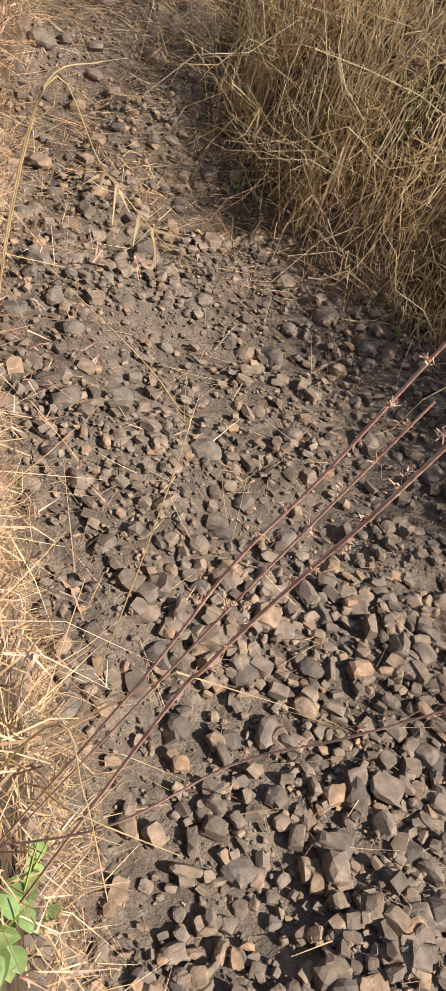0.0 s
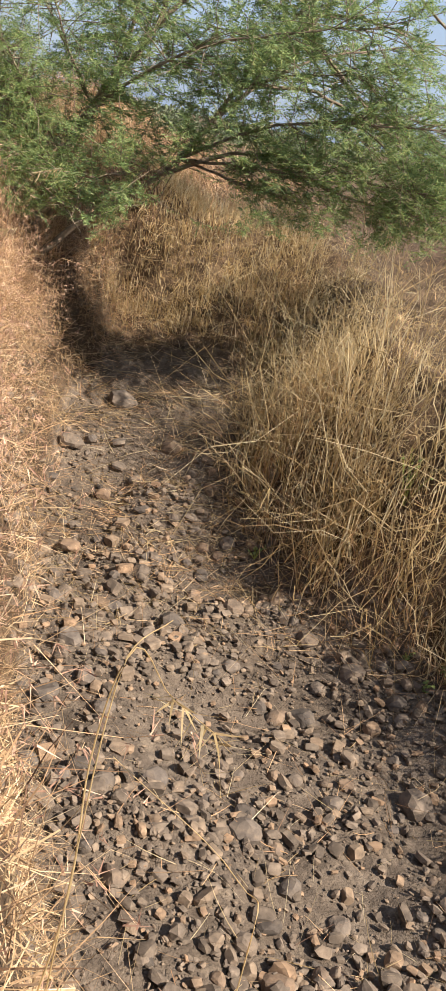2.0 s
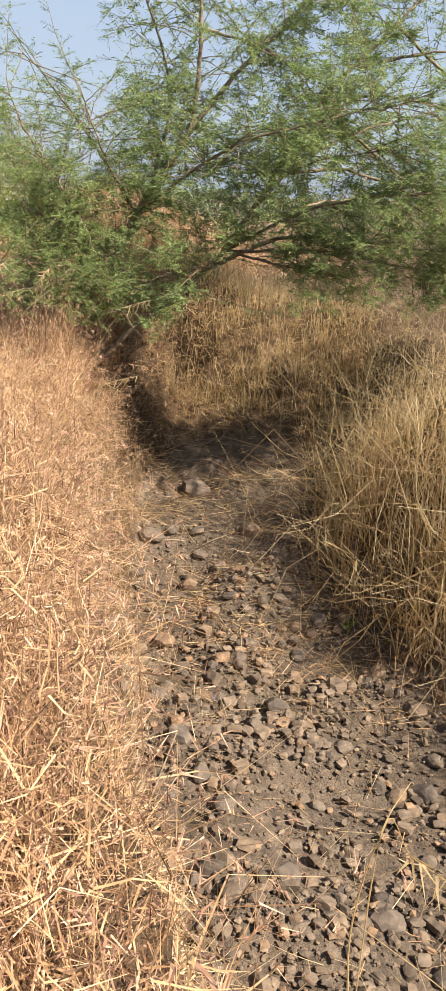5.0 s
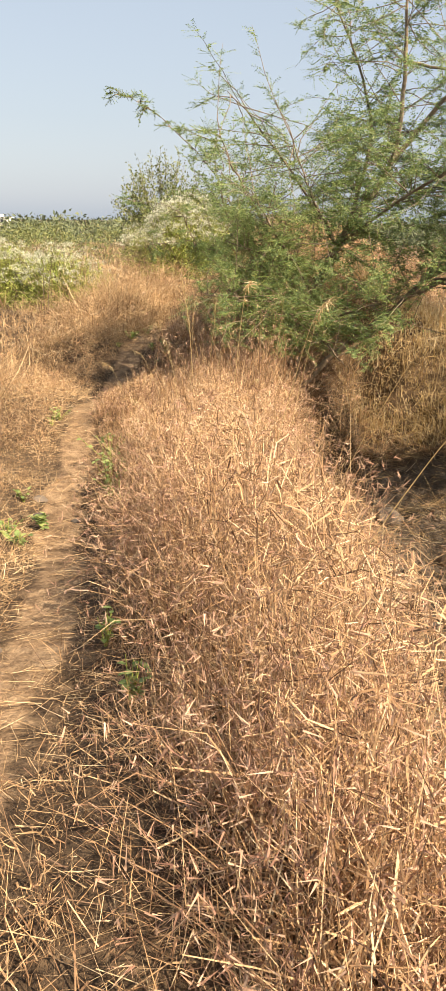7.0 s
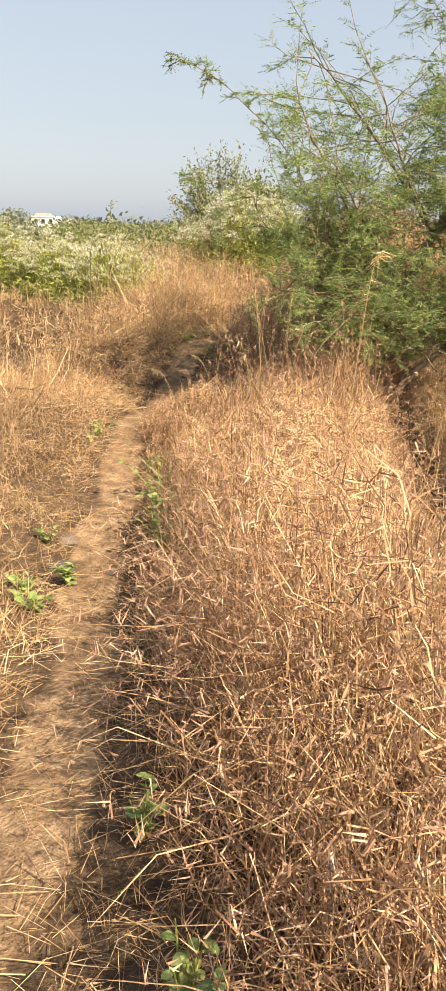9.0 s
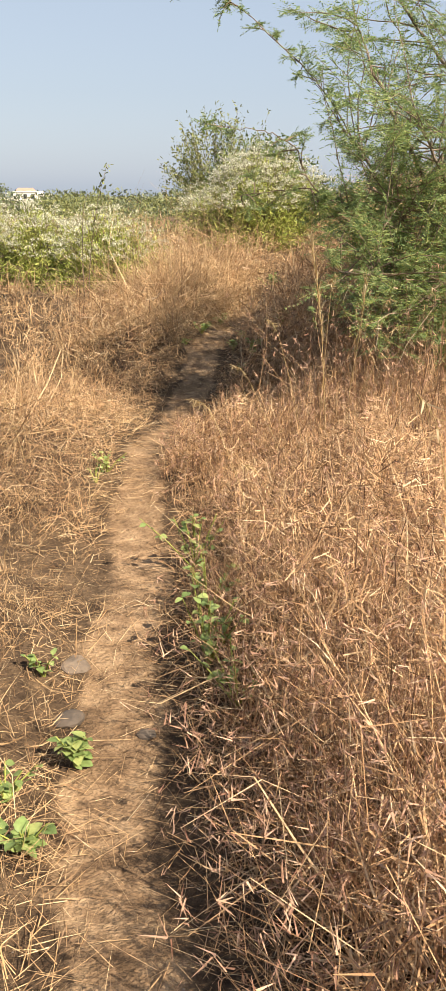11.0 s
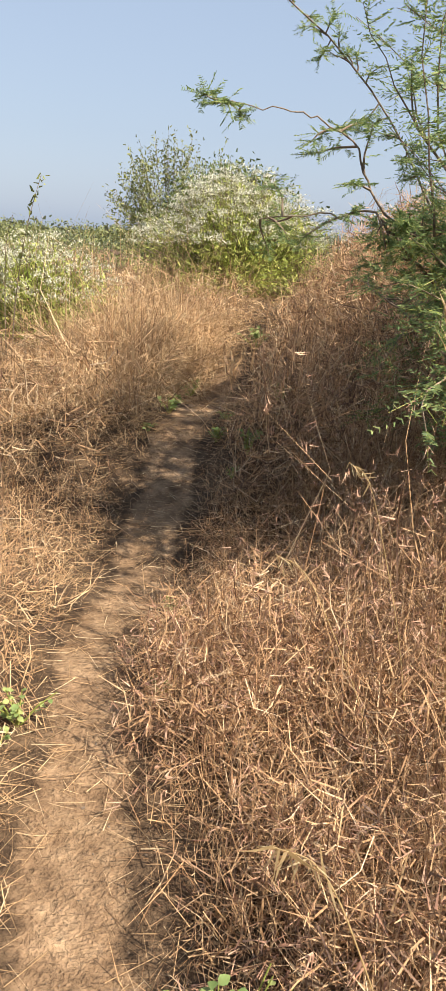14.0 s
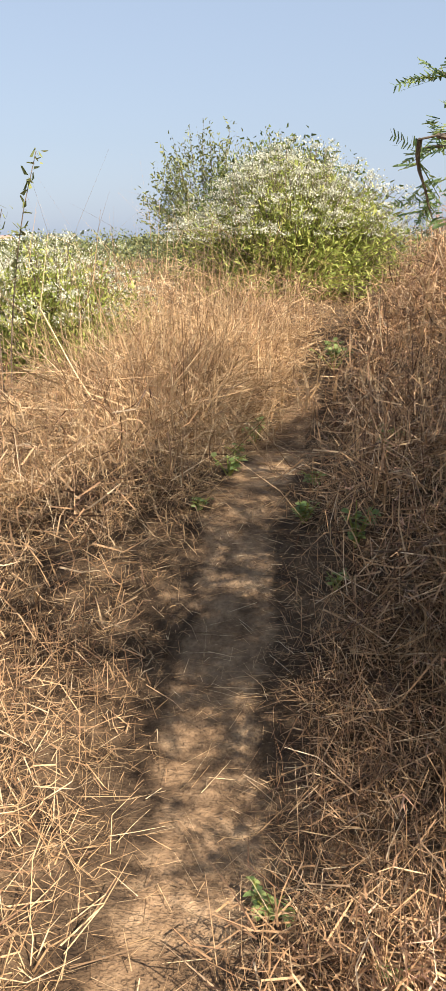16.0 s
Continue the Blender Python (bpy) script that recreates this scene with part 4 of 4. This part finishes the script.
leaf_bm.free()
leaf_mesh.materials.append(WEED_LEAF)
for poly in leaf_mesh.polygons:
    poly.use_smooth = True


def weed(x, y, h, n, size, seed, label="low green broad-leaved weed growing in dry grass", z=None):
    r = np.random.default_rng(seed)
    z = float(land(np.array([x]), np.array([y]))[0]) if z is None else z
    root = tagged(new("weed"), label, "weed", "green weeds")
    root.location = (x, y, z)
    stems = []
    for k in range(max(2, n // 5)):
        d = np.array([*r.normal(0, 0.28, 2), 0.9])
        stems.append((np.array([(0, 0, -0.01), d * h * 0.5, d * h + np.array([0, 0, -0.02])]), np.array([0.004, 0.003, 0.0015])))
    for one in stems:
        part("stem", quad_mesh("stem", *tubes([one], 4), BUSH_LEAF), root)
    for k in range(n):
        pts, _ = stems[k % len(stems)]
        t = r.uniform(0.3, 1.0)
        p = pts[0] + (pts[2] - pts[0]) * t
        leaf = part("leaf", leaf_mesh, root)
        s = size * r.uniform(0.6, 1.2)
        leaf.matrix_local = Matrix.LocRotScale(Vector(p), Euler((r.normal(0, 0.3), r.uniform(-0.6, 0.35), r.uniform(0, 6.28))), (s, s, s))
    return root


for k, (x, y, h, n, s) in enumerate([(-2.40, 5.75, 0.22, 18, 0.10), (-2.42, 5.3, 0.2, 16, 0.10), (-2.55, 5.5, 0.2, 14, 0.09), (-2.5, 4.9, 0.16, 12, 0.08), (-2.25, 7.34, 0.5, 18, 0.08), (-2.06, 6.38, 0.5, 20, 0.085), (-2.12, 6.8, 0.42, 14, 0.08),
                                     (-2.50, 8.68, 0.14, 10, 0.06), (-2.98, 8.28, 0.18, 8, 0.05), (-1.92, 6.1, 0.4, 12, 0.08), (-1.5, 3.45, 0.28, 12, 0.07), (-1.3, 2.9, 0.3, 10, 0.07),
                                     (-2.32, 9.4, 0.12, 12, 0.05), (-2.85, 12.4, 0.15, 14, 0.07), (-2.78, 13.2, 0.18, 16, 0.08), (-2.95, 11.6, 0.12, 10, 0.06), (-2.45, 11.9, 0.14, 10, 0.06),
                                     (-2.3, 14.3, 0.25, 18, 0.09), (-2.38, 11.0, 0.14, 9, 0.06), (-2.1, 12.1, 0.3, 14, 0.08), (-2.3, 11.2, 0.3, 14, 0.08), (-2.5, 11.5, 0.2, 14, 0.07), (-2.8, 13.0, 0.2, 18, 0.08), (-2.86, 12.0, 0.2, 18, 0.08), (-2.58, 9.62, 0.12, 14, 0.07), (-2.95, 8.43, 0.25, 12, 0.06), (-2.66, 6.22, 0.2, 6, 0.08), (-2.3, 14.0, 0.3, 18, 0.09), (3.15, 6.15, 0.18, 12, 0.09), (3.4, 6.35, 0.2, 12, 0.09), (3.06, 6.5, 0.2, 10, 0.07), (3.0, 7.4, 0.9, 18, 0.07), (1.9, 8.0, 0.25, 12, 0.06)]):
    weed(x, y, h * 0.65, int(n * 3.0), s * 0.45, 300 + k)

# ---------------------------------------------------------------- dry weeds on the gully brink
def bur_stem(line, r0, r1, burs, label):
    root = tagged(new("dry_weed"), label, "weed", "dry weed stems")
    foot = np.array(line[0])
    root.location = line[0]
    pts = spline(line, 6)
    part("stem", quad_mesh("stem", *tubes([(pts - foot, np.linspace(r0, r1, len(pts)))], 6), RED_STEM, True), root, "dry reddish stem")
    for k in range(burs):
        p = pts[int(len(pts) * (0.35 + 0.62 * k / burs))] + rng.normal(0, 0.003, 3)
        c = np.repeat((p - foot)[None], 26, 0) + rng.normal(0, 0.0015, (26, 3))
        d = rng.normal(0, 1, (26, 3))
        d /= np.linalg.norm(d, axis=1)[:, None]
        part("bur", quad_mesh("bur", *leaf_ribbons(c, d, rng.uniform(0.002, 0.005, 26), rng.uniform(0.0006, 0.0014, 26)), SEED), root)
    return root


def brink(x, y):
    return (x, y, float(land(np.array([x]), np.array([y]))[0]) - 0.01)


RED = "thin dry reddish weed stem with small burs leaning over the gully"
bur_stem([brink(0.25, 0.8), (0.321, 0.641, 0.787), (0.328, 0.593, 0.974), (0.348, 0.565, 1.113), (0.357, 0.53, 1.228), (0.372, 0.51, 1.33)], 0.0022, 0.0012, 12, RED)
bur_stem([brink(0.2, 0.85), (0.292, 0.646, 0.843), (0.325, 0.618, 1.067), (0.353, 0.604, 1.178), (0.375, 0.584, 1.302), (0.39, 0.57, 1.38)], 0.0016, 0.0009, 10, RED)
bur_stem([brink(0.22, 0.9), (0.324, 0.643, 0.907), (0.341, 0.614, 1.043), (0.369, 0.596, 1.178), (0.388, 0.582, 1.273)], 0.0013, 0.0008, 8, RED)
bur_stem([brink(0.12, 0.75), (0.284, 0.6, 0.649), (0.387, 0.586, 0.832), (0.444, 0.549, 0.954), (0.485, 0.531, 1.029), (0.52, 0.52, 1.09)], 0.0015, 0.0008, 7, RED)


def grass_stalk(line, r, head, label="tall dry grass stalk with a drooping feathery seed head"):
    """A single stalk; head: the stretch of it, as fractions, that bears spikelets."""
    root = tagged(new("grass_stalk"), label, "grass stalk", "single grass stalks")
    foot = np.array(line[0])
    root.location = line[0]
    pts = spline(line, 6)
    part("stalk", quad_mesh("stalk", *tubes([(pts - foot, np.linspace(r, r * 0.4, len(pts)))], 5), PALE, True), root)
    if head:
        n = 26
        t = rng.uniform(*head, n) * (len(pts) - 1)
        i = np.minimum(t.astype(int), len(pts) - 2)
        p = pts[i] + (pts[i + 1] - pts[i]) * (t - i)[:, None]
        part("seed_head", quad_mesh("seed_head", *ribbons(p - foot, rng.uniform(0.03, 0.06, n), rng.uniform(1.6, 2.8, n), rng.normal(0, 0.4, n), rng.uniform(0, 6.28, n),
                                                          rng.uniform(0.003, 0.006, n), 2, 1.0, 0.05), PALE), root)
    return root


grass_stalk([brink(0.05, 1.15), (0.114, 1.125, 0.782), (0.122, 1.186, 0.996), (0.146, 1.185, 1.159), (0.205, 1.268, 1.166)], 0.0018, None, "bent pale dry grass stalk at the gully brink")
grass_stalk([brink(0.1, 1.2), (0.114, 1.125, 0.782), (0.146, 1.184, 1.157), (0.23, 1.287, 1.027), (0.348, 1.37, 0.888)], 0.0014, (0.72, 1.0))
for line in ([(0.30, 1.05), (0.42, 1.25, 0.52), (0.41, 1.36, 0.62), (0.18, 1.48, 0.757)], [(0.1, 0.9), (0.2, 0.7, 0.6), (0.243, 0.56, 0.79), (0.358, 0.54, 0.74)], [(0.15, 0.85), (0.22, 0.62, 0.82), (0.26, 0.58, 0.78), (0.3, 0.52, 0.68)]):
    grass_stalk([brink(*line[0]), *line[1:]], 0.0016, None, "thin pale dry grass stalk at the gully brink")


def plume(line, r, n, label):
    """A tall stalk whose upper half carries a close upright plume."""
    root = grass_stalk(line, r, None, label)
    foot = np.array(line[0])
    pts = spline(line, 6)
    t = rng.uniform(0.5, 1.0, n) * (len(pts) - 1)
    i = np.minimum(t.astype(int), len(pts) - 2)
    p = pts[i] + (pts[i + 1] - pts[i]) * (t - i)[:, None]
    part("plume", quad_mesh("plume", *ribbons(p - foot, rng.uniform(0.06, 0.13, n), rng.uniform(0.05, 0.5, n), rng.normal(0.2, 0.3, n), rng.uniform(0, 6.28, n),
                                              rng.uniform(0.003, 0.007, n), 2, 1.0, 0.05), PALE), root, "pale feathery plume")
    return root


plume([brink(-1.62, 8.35), (-1.66, 8.36, 0.6), (-1.70, 8.36, 1.05), (-1.76, 8.36, 1.42)], 0.0035, 90, "tall pale plumed grass stalk standing beside the footpath")
plume([brink(-1.55, 8.45), (-1.52, 8.45, 0.5), (-1.47, 8.45, 0.95), (-1.45, 8.45, 1.2)], 0.0025, 40, "tall pale plumed grass stalk standing beside the footpath")


def leafy_wand(line, n):
    root = tagged(new("tall_weed"), "tall thin weed with sparse small dark leaves above the white bush", "weed")
    root.location = line[0]
    foot = np.array(line[0])
    pts = spline(line, 6)
    part("stem", quad_mesh("stem", *tubes([(pts - foot, np.linspace(0.006, 0.002, len(pts)))], 5), BARK), root)
    t = rng.uniform(0.45, 1.0, n) * (len(pts) - 1)
    i = np.minimum(t.astype(int), len(pts) - 2)
    p = pts[i] + (pts[i + 1] - pts[i]) * (t - i)[:, None] + rng.normal(0, 0.02, (n, 3))
    d = rng.normal(0, 0.6, (n, 3)) + np.array([0, 0, 0.6])
    d /= np.linalg.norm(d, axis=1)[:, None]
    part("foliage", quad_mesh("foliage", *leaf_ribbons(p - foot, d, rng.uniform(0.03, 0.06, n), rng.uniform(0.014, 0.028, n)), GREY_LEAF), root)
    return root


leafy_wand([brink(-4.25, 13.0), (-4.2, 13.0, 1.0), (-4.1, 13.0, 1.55), (-3.98, 13.0, 1.95)], 46)
leafy_wand([brink(-4.3, 13.05), (-4.3, 13.05, 0.9), (-4.28, 13.05, 1.4), (-4.22, 13.05, 1.65)], 26)
# tall stalks by the path
for x, y, h, dx, dy in ((-1.69, 8.36, 1.45, 0.05, 0.0), (-1.72, 8.3, 1.2, -0.22, -0.05), (-1.6, 8.4, 1.15, 0.3, 0.1), (-1.88, 6.95, 1.0, -0.25, -0.05), (-1.5, 8.6, 1.3, 0.15, -0.1),
                        (-1.8, 8.1, 0.95, -0.3, 0.05), (-1.35, 8.2, 1.1, 0.35, 0.0), (-1.1, 4.3, 1.55, 0.1, 0.1), (-0.95, 3.4, 1.45, 0.25, 0.1), (-0.85, 4.6, 1.5, 0.2, 0.0),
                        (-1.3, 5.0, 1.3, -0.15, 0.1), (-0.7, 3.9, 1.3, 0.45, -0.1), (-0.8, 2.7, 1.2, 0.5, 0.0), (-3.4, 8.3, 0.6, -0.2, 0.1), (-1.75, 7.2, 0.7, -0.2, -0.2), (-1.25, 7.0, 0.9, 0.2, -0.1)):
    b = brink(x, y)
    grass_stalk([b, (x + 0.35 * dx, y + 0.35 * dy, b[2] + h * 0.42), (x + 0.75 * dx, y + 0.75 * dy, b[2] + h * 0.72), (x + dx, y + dy, b[2] + h * 0.86), (x + 1.25 * dx, y + 1.25 * dy, b[2] + h * 0.9)], 0.0019, (0.7, 1.0))
for x, y, h, n, s in ((0.20, 0.66, 0.22, 26, 0.055), (0.26, 0.74, 0.2, 20, 0.05), (0.14, 0.62, 0.25, 24, 0.055), (0.36, 1.0, 0.15, 14, 0.045), (0.28, 0.9, 0.18, 16, 0.045)):
    weed(x, y, h, n, s, int(x * 1000), "low green broad-leaved weed on the gully brink")

# ---------------------------------------------------------------- far distance
def house(x, y, z):
    root = tagged(new("house"), "distant cream two-storey house with a flat roof and tiled gable", "house")
    root.location = (x, y, z)

    def box(name, lo, hi, mat, parent=root):
        bm = bmesh.new()
        bmesh.ops.create_cube(bm, size=1)
        for v in bm.verts:
            v.co = Vector([l + (h - l) * (c + 0.5) for l, h, c in zip(lo, hi, v.co)])
        bmesh.ops.bevel(bm, geom=bm.edges[:], offset=0.04, segments=1, affect="EDGES")
        me = bpy.data.meshes.new(name)
        bm.to_mesh(me)
        bm.free()
        me.materials.append(mat)
        return part(name, me, parent)

    box("wall", (-5.5, 0, 0), (2.5, 7, 5.2), PLASTER)
    box("wall", (2.5, 0.6, 0), (5.8, 7, 4.4), PLASTER)
    box("parapet", (-5.7, -0.2, 5.2), (2.7, 7.2, 5.6), PLASTER)
    box("parapet", (2.72, 0.4, 4.4), (6.0, 7.2, 4.7), PLASTER)
    bm = bmesh.new()
    vs = [bm.verts.new(c) for c in ((-4.8, 0.3, 5.62), (0.2, 0.3, 5.62), (0.2, 6.7, 5.62), (-4.8, 6.7, 5.62), (-4.8, 3.5, 6.6), (0.2, 3.5, 6.6))]
    for idx in ((0, 1, 5, 4), (2, 3, 4, 5), (0, 4, 3), (1, 2, 5), (0, 3, 2, 1)):
        bm.faces.new([vs[i] for i in idx])
    me = bpy.data.meshes.new("roof")
    bm.to_mesh(me)
    bm.free()
    me.materials.append(ROOF)
    part("roof", me, root, "faded red tiled roof")
    for wx in (-4.4, -2.0, 0.6):
        for wz in (0.8, 3.2):
            box("window", (wx, -0.05, wz), (wx + 1.2, 0.12, wz + 1.4), GLASS)
    for wz in (0.8, 2.9):
        box("window", (3.4, 0.55, wz), (4.6, 0.72, wz + 1.1), GLASS)
    return root


house(-99.5, 300, -2.6)


def crowns(count, xr, yr, hr, wr, per, floor, fine=0.13):
    """Rounded far trees, each a cluster of leaf clumps."""
    sets = []
    for _ in range(count):
        x, y, h, wd = rng.uniform(*xr), rng.uniform(*yr), rng.uniform(*hr), rng.uniform(*wr)
        z0 = float(land(np.array([x]), np.array([y]))[0]) + floor
        p = rng.normal(0, 1, (per, 3))
        p /= np.linalg.norm(p, axis=1)[:, None]
        p *= rng.uniform(0.65, 1.05, (per, 1))
        p = p * np.array([wd, wd, h * 0.5]) + np.array([x, y, z0 + h * 0.5])
        d = rng.normal(0, 1, (per, 3)) + np.array([0, -0.3, 0.5])
        d /= np.linalg.norm(d, axis=1)[:, None]
        sz = wd * fine
        if y < 300 and abs((x + 1) / y + 0.33) < 0.022:
            continue
        sets.append(leaf_ribbons(p, d, rng.uniform(0.5, 1.2, per) * sz, rng.uniform(0.4, 0.9, per) * sz))
    return joined(sets)


tagged(new("far_woods", quad_mesh("far_woods", *crowns(260, (-190, 60), (150, 330), (4.8, 7.6), (4, 7), 190, -0.5), WOODS)), "hazy green belt of trees far across the plain", "woods", kind="stuff")
tagged(new("far_tree", quad_mesh("far_tree", *crowns(3, (-105, -98), (272, 280), (8.5, 9.6), (5, 7), 400, -0.5), WOODS)), "dark rounded tree clump beside the distant house", "trees", kind="stuff")
tagged(new("scrub", quad_mesh("scrub", *crowns(46, (-40, 10), (45, 110), (0.8, 2.1), (1.4, 3.0), 700, -0.2, 0.07), WOODS)), "low green scrub at the end of the dry field", "scrub", kind="stuff")
tagged(new("scrub", quad_mesh("scrub", *crowns(22, (-18, -3.5), (24, 40), (0.8, 1.35), (0.8, 1.7), 900, -0.1, 0.05), GREY_LEAF)), "low grey-green scrub behind the flowering bushes", "scrub", kind="stuff")
